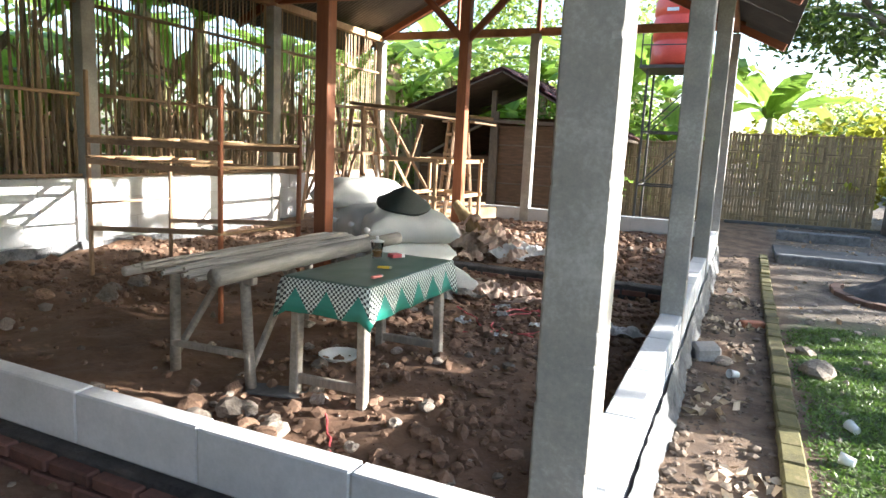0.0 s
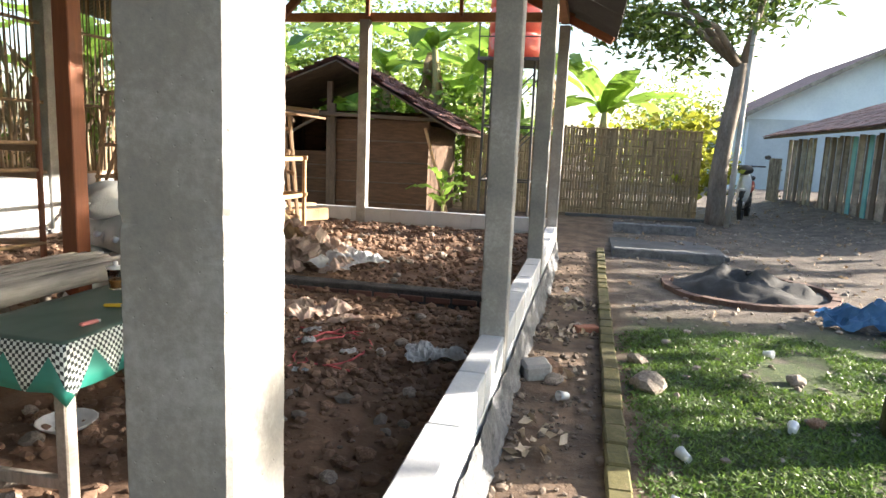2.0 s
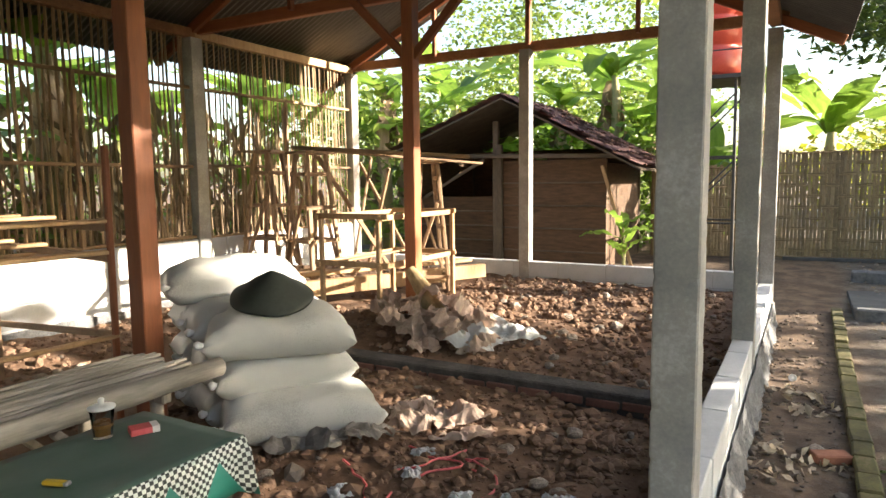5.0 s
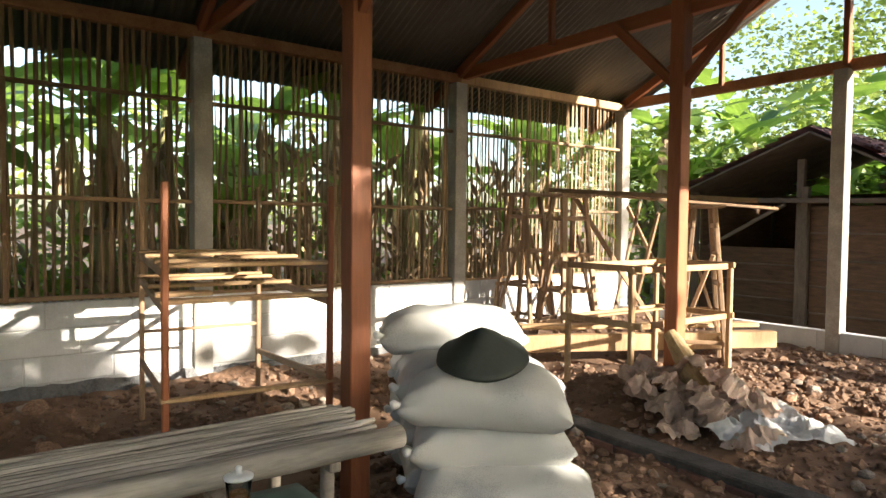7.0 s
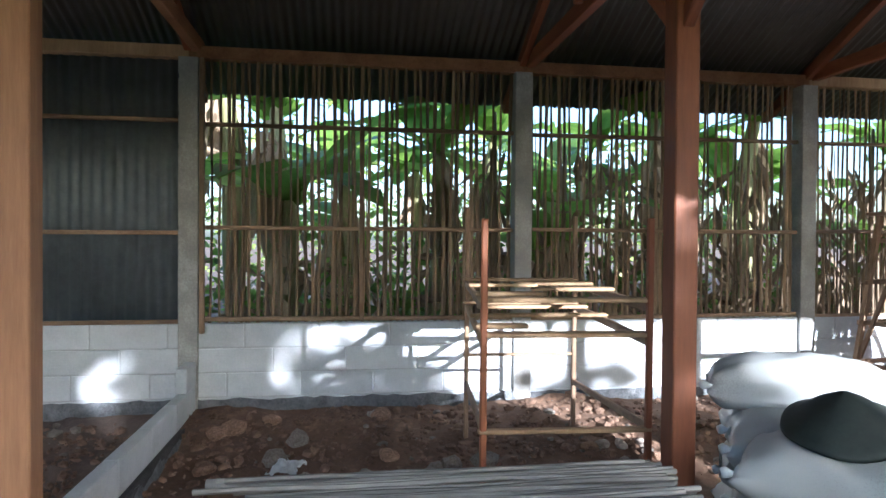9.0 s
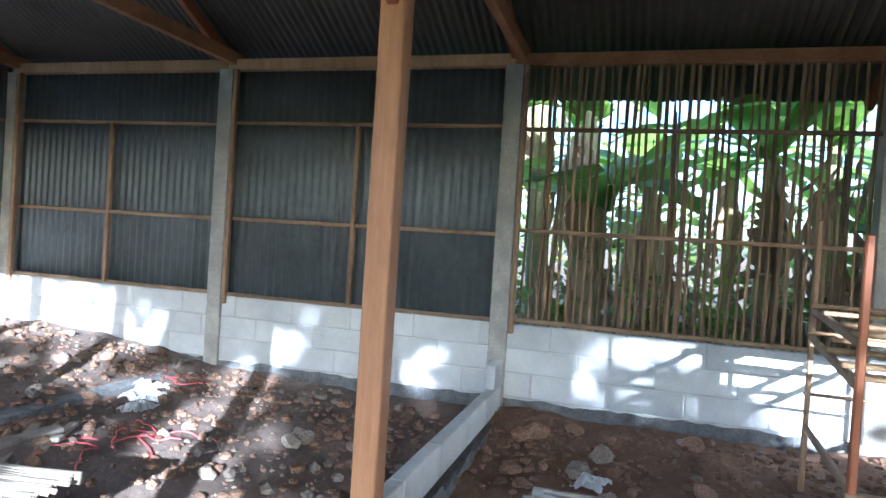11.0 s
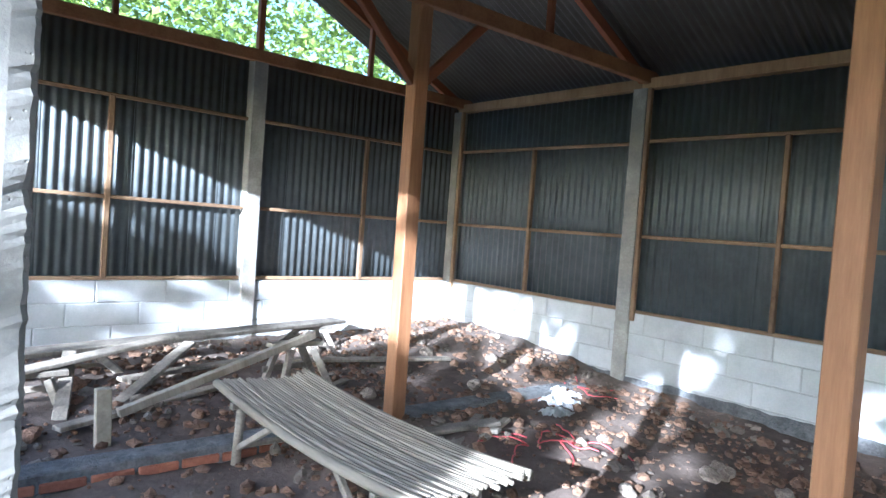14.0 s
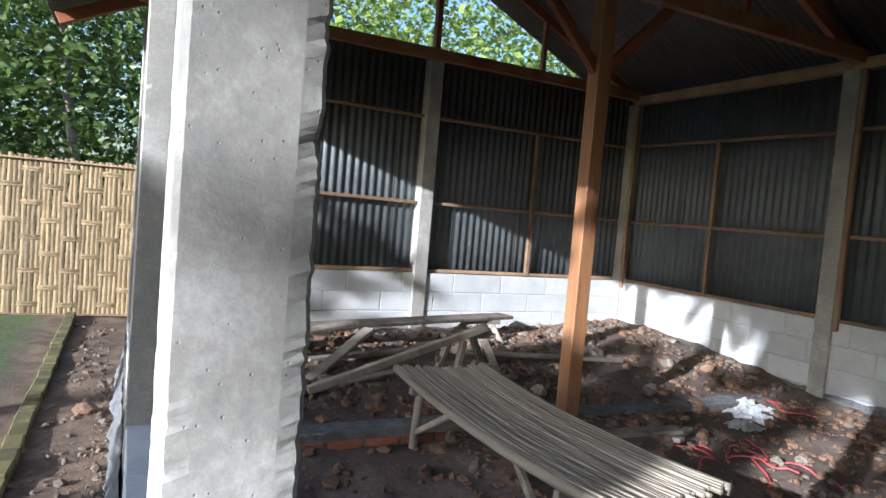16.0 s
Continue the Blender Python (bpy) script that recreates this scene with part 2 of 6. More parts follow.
def ground_z(x, y):
    if x * x + y * y > 30 * 30:
        return 0.0
    z = 0.035 * fbm(x, y, 1, 0.5) + 0.018 * fbm(x, y, 7, 2.5)
    z += 0.04 * bump_at(x, y, 1.6, 4.5, 2.2) + 0.17 / (1 + math.exp((11.8 - y) * 1.5)) + 0.3 / (1 + math.exp((4.9 - x) * 3) + math.exp((12.0 - y) * 1.5))
    return z - 0.02

# ---- ground: one sheet to the horizon ----
def ground_material():
    m = bpy.data.materials.new("yard_ground")
    m.use_nodes = True
    nt = m.node_tree
    n, l = nt.nodes, nt.links
    bsdf = n["Principled BSDF"]
    bsdf.inputs["Roughness"].default_value = 0.96
    tc = n.new("ShaderNodeTexCoord")
    sep = n.new("ShaderNodeSeparateXYZ")
    l.new(tc.outputs["Object"], sep.inputs[0])

    def nz(scale, detail=5):
        k = n.new("ShaderNodeTexNoise")
        k.inputs["Scale"].default_value, k.inputs["Detail"].default_value, k.inputs["Roughness"].default_value = scale, detail, 0.65
        l.new(tc.outputs["Object"], k.inputs["Vector"])
        return k.outputs["Fac"]

    def math_node(op, a, b, clamp=False):
        k = n.new("ShaderNodeMath")
        k.operation, k.use_clamp = op, clamp
        for i, v in enumerate((a, b)):
            if isinstance(v, (int, float)):
                k.inputs[i].default_value = v
            else:
                l.new(v, k.inputs[i])
        return k.outputs[0]

    def mix(f, a, b):
        k = n.new("ShaderNodeMix")
        k.data_type = "RGBA"
        l.new(f, k.inputs["Factor"])
        for i, v in ((6, a), (7, b)):
            if isinstance(v, tuple):
                k.inputs[i].default_value = (*v, 1)
            else:
                l.new(v, k.inputs[i])
        return k.outputs[2]

    def ramp(v, lo, hi):
        k = n.new("ShaderNodeMapRange")
        k.interpolation_type = "SMOOTHSTEP"
        k.inputs["From Min"].default_value, k.inputs["From Max"].default_value = lo, hi
        l.new(v, k.inputs["Value"])
        return k.outputs[0]

    big, mid, fine = nz(0.7), nz(4.0), nz(38.0, 8)
    soil = mix(ramp(mid, 0.35, 0.7), (0.065, 0.050, 0.038), (0.17, 0.135, 0.105))
    soil = mix(ramp(fine, 0.45, 0.8), soil, (0.22, 0.185, 0.15))
    # the strip beside the wall is redder, rubbly soil
    wob = math_node("ADD", sep.outputs["X"], math_node("MULTIPLY", math_node("SUBTRACT", mid, 0.5), 0.8))
    strip = mix(ramp(mid, 0.35, 0.7), (0.085, 0.056, 0.038), (0.20, 0.135, 0.09))
    strip = mix(ramp(fine, 0.55, 0.8), strip, (0.16, 0.15, 0.14))
    col = mix(ramp(wob, 0.45, 0.75), strip, soil)
    # moss and short grass on the lawn
    inx = math_node("MULTIPLY", ramp(wob, 0.5, 0.8), math_node("SUBTRACT", 1.0, ramp(wob, 3.6, 4.6)))
    woby = math_node("ADD", sep.outputs["Y"], math_node("MULTIPLY", math_node("SUBTRACT", big, 0.5), 3.0))
    iny = math_node("SUBTRACT", 1.0, ramp(woby, 6.3, 7.8))
    lawn = math_node("MULTIPLY", math_node("MULTIPLY", inx, iny), ramp(mid, 0.30, 0.50))
    green = mix(ramp(fine, 0.4, 0.7), (0.04, 0.062, 0.018), (0.10, 0.135, 0.04))
    col = mix(lawn, col, green)
    l.new(col, bsdf.inputs["Base Color"])
    b = n.new("ShaderNodeBump")
    b.inputs["Strength"].default_value, b.inputs["Distance"].default_value = 0.8, 0.02
    l.new(math_node("ADD", fine, mid), b.inputs["Height"])
    l.new(b.outputs[0], bsdf.inputs["Normal"])
    return m


def axis(lo, hi, step, far):
    a = [-far, -far / 4, -60, -40, lo - 12, lo - 7, lo - 3]
    k = int((hi - lo) / step)
    return a + [lo + (hi - lo) * i / k for i in range(k + 1)] + [hi + 3, hi + 7, hi + 12, 45, 65, far / 4, far]


def sheet(name, xs, ys, zf, material, parent=None):
    verts = [(x, y, zf(x, y)) for y in ys for x in xs]
    w = len(xs)
    faces = [(j * w + i, j * w + i + 1, (j + 1) * w + i + 1, (j + 1) * w + i) for j in range(len(ys) - 1) for i in range(w - 1)]
    return raw(name, verts, faces, material, parent, True)


ground = sheet("ground", axis(-10, 8, 0.16, 2500), axis(-8, 20, 0.16, 2500), ground_z, ground_material())
tagged(ground, "grey-brown earth yard with mossy grass patches", "ground", kind="structure")
fx = [-5.80 + 5.56 * i / 110 for i in range(111)]
fy = [-3.62 + 13.84 * i / 260 for i in range(261)]
soil_floor = sheet("floor", fx, fy, floor_z, M_SOIL)
tagged(soil_floor, "bare lumpy red-brown earth floor inside the shed", "floor", kind="structure")


# ---- walls of aerated blocks ----
BLOCK_MESH = {}


def block_piece(length, thick, high, parent, at, turn=0.0):
    key = (round(length, 2), thick, round(high, 3))
    if key not in BLOCK_MESH:
        ob = part("block", block((-length / 2 + 0.003, -thick / 2, 0.003), (length / 2 - 0.003, thick / 2, high - 0.003), 0.006), M_BLOCK, parent)
        BLOCK_MESH[key] = ob.data
    else:
        ob = new("block", BLOCK_MESH[key])
        ob.parent = parent
    ob.matrix_basis = pose(*at, random.uniform(-0.5, 0.5), random.uniform(-0.2, 0.2), turn + random.uniform(-0.35, 0.35))
    return ob


def block_run(parent, along, fixed, lo, hi, base, top, thick, courses, skew=None):
    """Courses of blocks along x or y over a slightly thinner mortar core."""
    h = (top - base) / courses
    L = 0.6
    for c in range(courses):
        p = lo - (0.3 if c % 2 else 0.0) + 0.07 * c
        while p < hi - 0.03:
            a, b = max(p, lo), min(p + L, hi)
            if b - a > 0.05:
                m = (a + b) / 2
                f = skew(m) if skew else fixed
                at = (f, m, base + c * h) if along == "y" else (m, f, base + c * h)
                block_piece(b - a, thick, h, parent, at, 90 if along == "y" else 0)
            p += L


def low_wall(name, along, fixed, lo, hi, base, top, thick, courses, label, skew=None):
    t = thick - 0.012
    bm = bmesh.new()
    if skew:
        beam(bm, (skew(lo), lo, (base + top) / 2 - 0.006), (skew(hi), hi, (base + top) / 2 - 0.006), t, top - base - 0.01)
    elif along == "y":
        box(bm, (fixed, (lo + hi) / 2, (base + top) / 2 - 0.006), (t, hi - lo, top - base - 0.01))
    else:
        box(bm, ((lo + hi) / 2, fixed, (base + top) / 2 - 0.006), (hi - lo, t, top - base - 0.01))
    wall = part(name, bm, M_MORTAR)
    tagged(wall, label, "wall", kind="structure")
    block_run(wall, along, fixed, lo, hi, base, top, thick, courses, skew)
    return wall


wall_west = low_wall("wall_west", "y", WEST - 0.05, SOUTH, NORTH, 0.17, 0.98, 0.10, 4, "knee-high wall of pale grey aerated blocks below the slats")
wall_south = low_wall("wall_south", "x", SOUTH, WEST, -0.30, 0.17, 0.98, 0.10, 4, "pale grey aerated block wall below corrugated sheets")
wall_north = low_wall("wall_north", "x", NORTH, WEST, -0.24, -0.05, 0.55, 0.12, 3, "low grey block wall closing the open gable end")
wall_cross = low_wall("wall_partition", "x", 1.89, WEST, -0.34, 0.265, 0.475, 0.085, 1, "low pale block wall dividing two bays")
wall_east = low_wall("wall_east", "y", 0, SOUTH, NORTH, 0.06, 0.45, 0.13, 2, "low white-plastered block wall on a rough mortar footing", east)
# stepped end where the partition meets the long wall
block_piece(0.3, 0.085, 0.2, wall_cross, (WEST + 0.17, 1.89, 0.476))
# damp mortar and brick under the partition, the wall's shadow mixed into both colours
M_DAMP_SHADE = mat("damp_dark_mortar", (0.018, 0.018, 0.02), (0.075, 0.07, 0.068), 7.0, rough=0.9, bump=1.0, fine=45, depth=0.03)
M_BRICK_WET_SHADE = mat("damp_brick", (0.06, 0.032, 0.027), (0.18, 0.085, 0.065), 6.0, rough=0.9, bump=0.5, fine=45, vary=0.3)
part("footing_bed", block((WEST, 1.80, -0.05), (-0.34, 1.97, 0.262), 0.012), M_DAMP_SHADE, wall_cross, "damp mortar footing with the wall's shade in its dark colour")
x, brick_ = WEST + 0.15, None
while x < -0.5:
    for z in (0.12, 0.185):
        m = pose(x + (0.11 if z > 0.15 else 0), 1.795, z, 0, 0, random.uniform(-2, 2))
        if brick_ is None:
            brick_ = part("brick", block((-0.105, -0.045, 0), (0.105, 0.045, 0.052), 0.007), M_BRICK_WET_SHADE, wall_cross)
            brick_.matrix_basis = m
        else:
            twin(brick_, m, wall_cross)
    x += 0.228
# rough mortar footings that bulge from the foot of the walls
def footing(parent, pts, r, high):
    bm = bmesh.new()
    rows = []
    for i, (x, y) in enumerate(pts):
        a, b = pts[max(i - 1, 0)], pts[min(i + 1, len(pts) - 1)]
        d = Vector((b[0] - a[0], b[1] - a[1], 0)).normalized()
        s = Vector((d.y, -d.x, 0))
        ring = []
        for k in range(7):
            u = k / 6
            w = (r * (1.15 - u * 0.8)) * (1 + 0.45 * fbm(x, y, u * 3 + r, 6))
            ring.append(bm.verts.new(Vector((x, y, high * u - 0.05 * (1 - u) + 0.02 * fbm(x, y, u, 9))) + s * w))
        rows.append(ring)
    for a, b in zip(rows, rows[1:]):
        for k in range(6):
            bm.faces.new((a[k], b[k], b[k + 1], a[k + 1]))
    return part("footing", bm, M_PLINTH, parent, "rough grey mortar smeared along the foot", True)


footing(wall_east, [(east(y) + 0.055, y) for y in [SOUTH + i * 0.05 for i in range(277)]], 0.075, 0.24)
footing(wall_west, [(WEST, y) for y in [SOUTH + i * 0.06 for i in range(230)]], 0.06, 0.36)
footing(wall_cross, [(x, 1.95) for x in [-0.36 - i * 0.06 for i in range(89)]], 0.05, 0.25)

# ---- concrete posts ----
def concrete_post(x, y, z0, z1, w=0.15, seed=0, ragged=()):
    """Cast post with slightly chipped arrises."""
    rows = []
    steps = int((z1 - z0) / (0.008 if ragged else 0.02))
    bm = bmesh.new()
    for i in range(steps + 1):
        z = z0 + (z1 - z0) * i / steps
        ring = []
        for cx, cy in ((-1, -1), (1, -1), (1, 1), (-1, 1)):
            chip = 0.010 * max(0, fbm(cx * 17 + seed, cy * 13 + x, z * 15, 1.0) - 0.35) + 0.0012 * abs(fbm(cx * 9, cy * 5 + seed, z * 40, 1.0))
            if (cx, cy) in ragged:
                chip += 0.003 * abs(fbm(seed, 3, z * 40, 1.0)) + 0.004 * max(0, fbm(seed, 8, z * 6, 1.0)) + 0.0025 * random.random()
            ends = [(-cx * 0.03, 0, 0), (-cx * 0.006, 0, 1), (0, -cy * 0.006, 1), (0, -cy * 0.03, 0)]
            for ex, ey, soft in (ends[::-1] if cx * cy > 0 else ends):
                c = chip * soft
                ring.append(bm.verts.new((x + cx * (w / 2 - c) + ex, y + cy * (w / 2 - c) + ey, z)))
        rows.append(ring)
    for a, b in zip(rows, rows[1:]):
        for k in range(16):
            bm.faces.new((a[k], a[(k + 1) % 16], b[(k + 1) % 16], b[k]))
    bm.faces.new(rows[-1])
    ob = part("concrete_post", bm, M_CONC)
    return tagged(ob, "square grey cast concrete post with chipped edges", "post", "concrete posts", "structure")


for i, y in enumerate(BAYS):
    concrete_post(WEST - 0.045, y, 0.0, 3.14, 0.155, i)
    concrete_post(east(y), y, -0.1, 3.12, 0.145, i + 10, ((-1, 1),) if i in (1, 2) else ())
concrete_post(-3.03, NORTH, 0.0, 3.2, 0.14, 21)
concrete_post(-3.0, SOUTH, 0.1, 3.2, 0.15, 22)

# ---- timber frame: middle posts, plates, trusses ----
def timber_thing(name, label, category="beam", group=""):
    ob = holder(name)
    return tagged(ob, label, category, group)


for y in BAYS[1:5]:
    p = timber("timber_post", (MID, y, 0.05), (MID, y, 4.52), 0.115, 0.115, M_WOOD_RED if y > 3 else M_WOOD_ORANGE, None)
    tagged(p, "red-brown squared timber post under the ridge", "post", "timber posts under the ridge")
for x, lab in ((WEST - 0.045, "brown timber wall plate on the slatted side"), (-0.30, "brown timber wall plate on the open side")):
    for a, b in zip(BAYS, BAYS[1:]):
        pale = b < 2 or a > 7
        ob = timber("wall_plate", (x if x < -1 else east(a), a, 3.19), (x if x < -1 else east(b), b, 3.19), 0.11, 0.10, M_WOOD_PALE if pale and x < -1 else M_WOOD_BEAM, None)
        tagged(ob, lab, "beam", "wall plates")


def truss(y, gable=False):
    t = timber_thing("roof_truss", "brown timber roof truss with tie beam, struts and rafters", "roof truss", "roof trusses")
    x0, x1, z = WEST - 0.05, east(y), 3.245
    timber("tie_beam", (x0 - 0.1, y + 0.06, z), (x1 + 0.12, y + 0.06, z), 0.07, 0.12, M_WOOD_RED if 3 < y < 8 else M_WOOD_BEAM, t)
    for s, xe in ((-1, -6.35), (1, 0.38)):
        timber("rafter", (MID, y - 0.01, RIDGE - 0.09), (xe, y - 0.01, RIDGE - 0.09 - abs(xe - MID) * SLOPE), 0.06, 0.10, M_WOOD_RED, t)
        xs = MID + s * 1.34
        timber("strut", (xs, y - 0.01, z), (xs, y - 0.01, RIDGE - 0.12 - 1.34 * SLOPE), 0.05, 0.06, M_WOOD_RED, t)
        if not gable:
            timber("knee_brace", (MID + s * 0.03, y + 0.0, 2.66), (MID + s * 0.62, y + 0.0, 3.24), 0.055, 0.075, M_WOOD_RED, t)
            timber("ridge_brace", (MID, y + s * 0.03, 3.3), (MID, y + s * 0.75, RIDGE - 0.14), 0.05, 0.07, M_WOOD_RED, t)
    if gable:
        timber("king_post", (MID, y, z), (MID, y, RIDGE - 0.1), 0.06, 0.08, M_WOOD_RED, t)


for i, y in enumerate(BAYS):
    truss(y, i in (0, 5))
# ---- corrugated sheets ----
def corrugated(name, origin, across, up, width, length, pitch, depth, material, parent=None, label=""):
    origin, across, up = Vector(origin), Vector(across), Vector(up)
    nrm = across.cross(up).normalized()
    n = max(6, int(width / pitch * 8))
    verts = []
    for i in range(n + 1):
        u = width * i / n
        off = nrm * (depth * math.sin(u / pitch * math.tau))
        verts += [origin + across * u + off, origin + across * u + up * (length * 0.5) + off, origin + across * u + up * length + off]
    faces = []
    for i in range(n):
        for k in (0, 1):
            faces.append((i * 3 + k, (i + 1) * 3 + k, (i + 1) * 3 + k + 1, i * 3 + k + 1))
    ob = raw(name, verts, faces, material, parent, True)
    mod = ob.modifiers.new("thickness", "SOLIDIFY")
    mod.thickness = 0.0015
    return tagged(ob, label)


roof = holder("roof")
tagged(roof, "gable roof of brown-grey corrugated metal sheets", "roof", kind="structure")
y0, y1 = SOUTH - 0.65, NORTH + 0.42
nsheets = 18
for s in (-1, 1):
    up = Vector((s, 0, -SLOPE)).normalized()
    L = 3.44 * math.sqrt(1 + SLOPE * SLOPE)
    for i in range(nsheets):
        w = (y1 - y0) / nsheets
        corrugated("roof_sheet", (MID, y0 + i * w - 0.02, RIDGE + 0.012 + 0.004 * (i % 2)), (0, 1, 0), up, w + 0.04, L, 0.076, 0.009, M_ROOF, roof)
cap = bmesh.new()
for s in (-1, 1):
    beam(cap, (MID + s * 0.1, y0, RIDGE + 0.035 - 0.1 * SLOPE), (MID + s * 0.1, y1, RIDGE + 0.035 - 0.1 * SLOPE), 0.22, 0.004, up=(s * SLOPE, 0, 1))
part("ridge_cap", cap, M_ROOF, roof)


def sheet_wall(name, along, fixed, out, lo, hi, label):
    h = tagged(holder(name), label, "wall", kind="structure")
    n = max(1, round((hi - lo) / 0.76))
    w = (hi - lo) / n
    for i in range(n):
        f = fixed + out * (0.055 + 0.005 * (i % 2))
        a = lo + i * w - 0.02
        if along == "y":
            corrugated("metal_sheet", (f, a, 0.99), (0, 1, 0), (0, 0, 1), w + 0.04, 2.22, 0.085, 0.009, M_METAL, h)
        else:
            corrugated("metal_sheet", (a, f, 0.99), (1, 0, 0), (0, 0, 1), w + 0.04, 2.22, 0.085, 0.009, M_METAL, h)
    return h


def rails(holder_ob, along, fixed, spans, heights, material, studs=True):
    for a, b in spans:
        for z in heights:
            z1, z2 = z + random.uniform(-0.015, 0.015), z + random.uniform(-0.015, 0.015)
            if along == "y":
                timber("rail", (fixed, a, z1), (fixed, b, z2), 0.035, 0.035, material, holder_ob)
            else:
                timber("rail", (a, fixed, z1), (b, fixed, z2), 0.035, 0.035, material, holder_ob)
        if studs:
            m = (a + b) / 2
            if along == "y":
                timber("stud", (fixed + 0.005, m, 0.99), (fixed + 0.005, m, 2.62), 0.05, 0.04, M_WOOD_LATH, holder_ob)
            else:
                timber("stud", (m, fixed + 0.005, 0.99), (m, fixed + 0.005, 2.62), 0.05, 0.04, M_WOOD_LATH, holder_ob)


G = 0.08
ww = sheet_wall("sheet_wall_west", "y", WEST - 0.03, -1, SOUTH + 0.05, BAYS[2] - 0.07, "dark grey corrugated metal wall on thin timber rails")
rails(ww, "y", WEST - 0.02, [(BAYS[0] + G, BAYS[1] - G), (BAYS[1] + G, BAYS[2] - G)], (1.0, 1.72, 2.62), M_WOOD_LATH)
ws = sheet_wall("sheet_wall_south", "x", SOUTH, -1, WEST, -0.36, "dark grey corrugated metal gable wall on thin timber rails")
rails(ws, "x", SOUTH + 0.0, [(WEST + G, -3.0 - G), (-3.0 + G, -0.42)], (1.0, 1.72, 2.62), M_WOOD_LATH)
for y in BAYS[:3]:
    timber("corner_batten", (WEST + 0.01, y + 0.105, 0.9), (WEST + 0.01, y + 0.105, 3.14), 0.05, 0.04, M_WOOD_LATH, ww)

# ---- bamboo slat wall ----
slats = tagged(holder("slat_wall_west"), "see-through wall of upright split bamboo slats on lath rails", "wall", kind="structure")
rails(slats, "y", WEST - 0.03, [(BAYS[i] + G, BAYS[i + 1] - G) for i in (2, 3, 4)], (1.0, 1.78, 2.62), M_WOOD_LATH)
kinds = []
for k in range(7):
    bm = bmesh.new()
    L = 2.19
    w = 0.020 + 0.0022 * k
    prev = None
    for i in range(8):
        z = L * i / 7
        dx = 0.007 * math.sin(k * 2.1 + i * 0.9)
        ww_ = w * (1 + 0.16 * math.sin(i * 2.7 + k))
        row = [bm.verts.new((0.004, dx - ww_ / 2, z)), bm.verts.new((-0.008, dx, z)), bm.verts.new((0.004, dx + ww_ / 2, z)), bm.verts.new((0.009, dx, z))]
        if prev:
            for q in range(4):
                bm.faces.new((prev[q], prev[(q + 1) % 4], row[(q + 1) % 4], row[q]))
        prev = row
    bm.faces.new(prev)
    kinds.append(part("slat", bm, M_BAMBOO, slats))
used = set()
for bay in (2, 3, 4):
    y = BAYS[bay] + G + 0.01
    while y < BAYS[bay + 1] - G:
        k = random.randrange(7)
        m = pose(WEST - 0.055 + random.uniform(-0.006, 0.006), y, 0.97 + random.uniform(-0.02, 0.01), random.uniform(-0.5, 0.5), random.uniform(-0.3, 0.3), random.choice((0, 180)))
        if k not in used:
            kinds[k].matrix_basis = m
            used.add(k)
        else:
            twin(kinds[k], m)
        y += random.uniform(0.053, 0.071)

# ---- more materials ----
M_LEAF = leaf_mat("tree_leaf", (0.06, 0.12, 0.018), (0.19, 0.29, 0.05), 0.5)
# darker copy of the leaf green, with shade put into the colour
M_LEAF_SHADED = leaf_mat("shaded_leaf", (0.03, 0.06, 0.012), (0.10, 0.15, 0.03), 0.35)
# brighter copy for woods and grove; sunlight is put into the leaf colour
M_LEAF_LIT = leaf_mat("far_leaf", (0.11, 0.19, 0.03), (0.34, 0.42, 0.10), 0.5)
M_LEAF_YELLOW = leaf_mat("sunlit_yellow_leaf", (0.16, 0.19, 0.02), (0.40, 0.40, 0.05), 0.55)
M_BANANA = mat("banana_leaf", (0.10, 0.21, 0.025), (0.29, 0.43, 0.08), 1.5, (1, 6, 1), 0.4, 0.15, 20, vary=0.25, through_light=0.55)
M_DEAD = mat("dry_banana_leaf", (0.19, 0.125, 0.075), (0.48, 0.36, 0.24), 3.0, (1, 5, 1), 0.85, 0.3, 25, vary=0.3, through_light=0.2)
M_STEM = mat("banana_stem", (0.13, 0.14, 0.05), (0.38, 0.34, 0.17), 2.0, (1, 1, 0.4), 0.7, 0.3, 30, vary=0.2)
M_BARK = mat("tree_bark", (0.09, 0.075, 0.06), (0.27, 0.23, 0.19), 5.0, (1, 1, 0.3), 0.95, 0.8, 40, depth=0.02)
M_MOSS_BARK = mat("mossy_bark", (0.045, 0.04, 0.025), (0.21, 0.17, 0.115), 3.0, (1, 1, 0.35), 0.95, 1.0, 40, third=(0.085, 0.085, 0.03), patch=0.8, depth=0.03)
M_TILE = mat("weathered_clay_tile", (0.085, 0.045, 0.04), (0.27, 0.145, 0.125), 5.0, rough=0.9, bump=0.4, fine=40, vary=0.35)
M_HUTWALL = mat("brown_woven_wall", (0.045, 0.025, 0.014), (0.125, 0.07, 0.038), 4.0, (1, 1, 6), 0.8, 0.4, 30, vary=0.2)
M_DARKWOOD = mat("old_dark_wood", (0.05, 0.038, 0.028), (0.16, 0.12, 0.085), 4.0, (1, 1, 0.3), 0.85, 0.4, 40, vary=0.2)
M_SACK = mat("white_woven_sack", (0.27, 0.275, 0.27), (0.50, 0.515, 0.505), 2.0, (1, 1, 1), 0.5, 0.25, 140, vary=0.06, third=(0.46, 0.475, 0.465), patch=0.72, depth=0.004)
M_HAT = mat("dark_green_hat", (0.012, 0.018, 0.016), (0.038, 0.05, 0.043), 4.0, rough=0.7, bump=0.2, fine=50)
M_RED = mat("red_plastic", (0.50, 0.045, 0.025), (0.68, 0.085, 0.05), 2.0, rough=0.4, bump=0.05, fine=30)
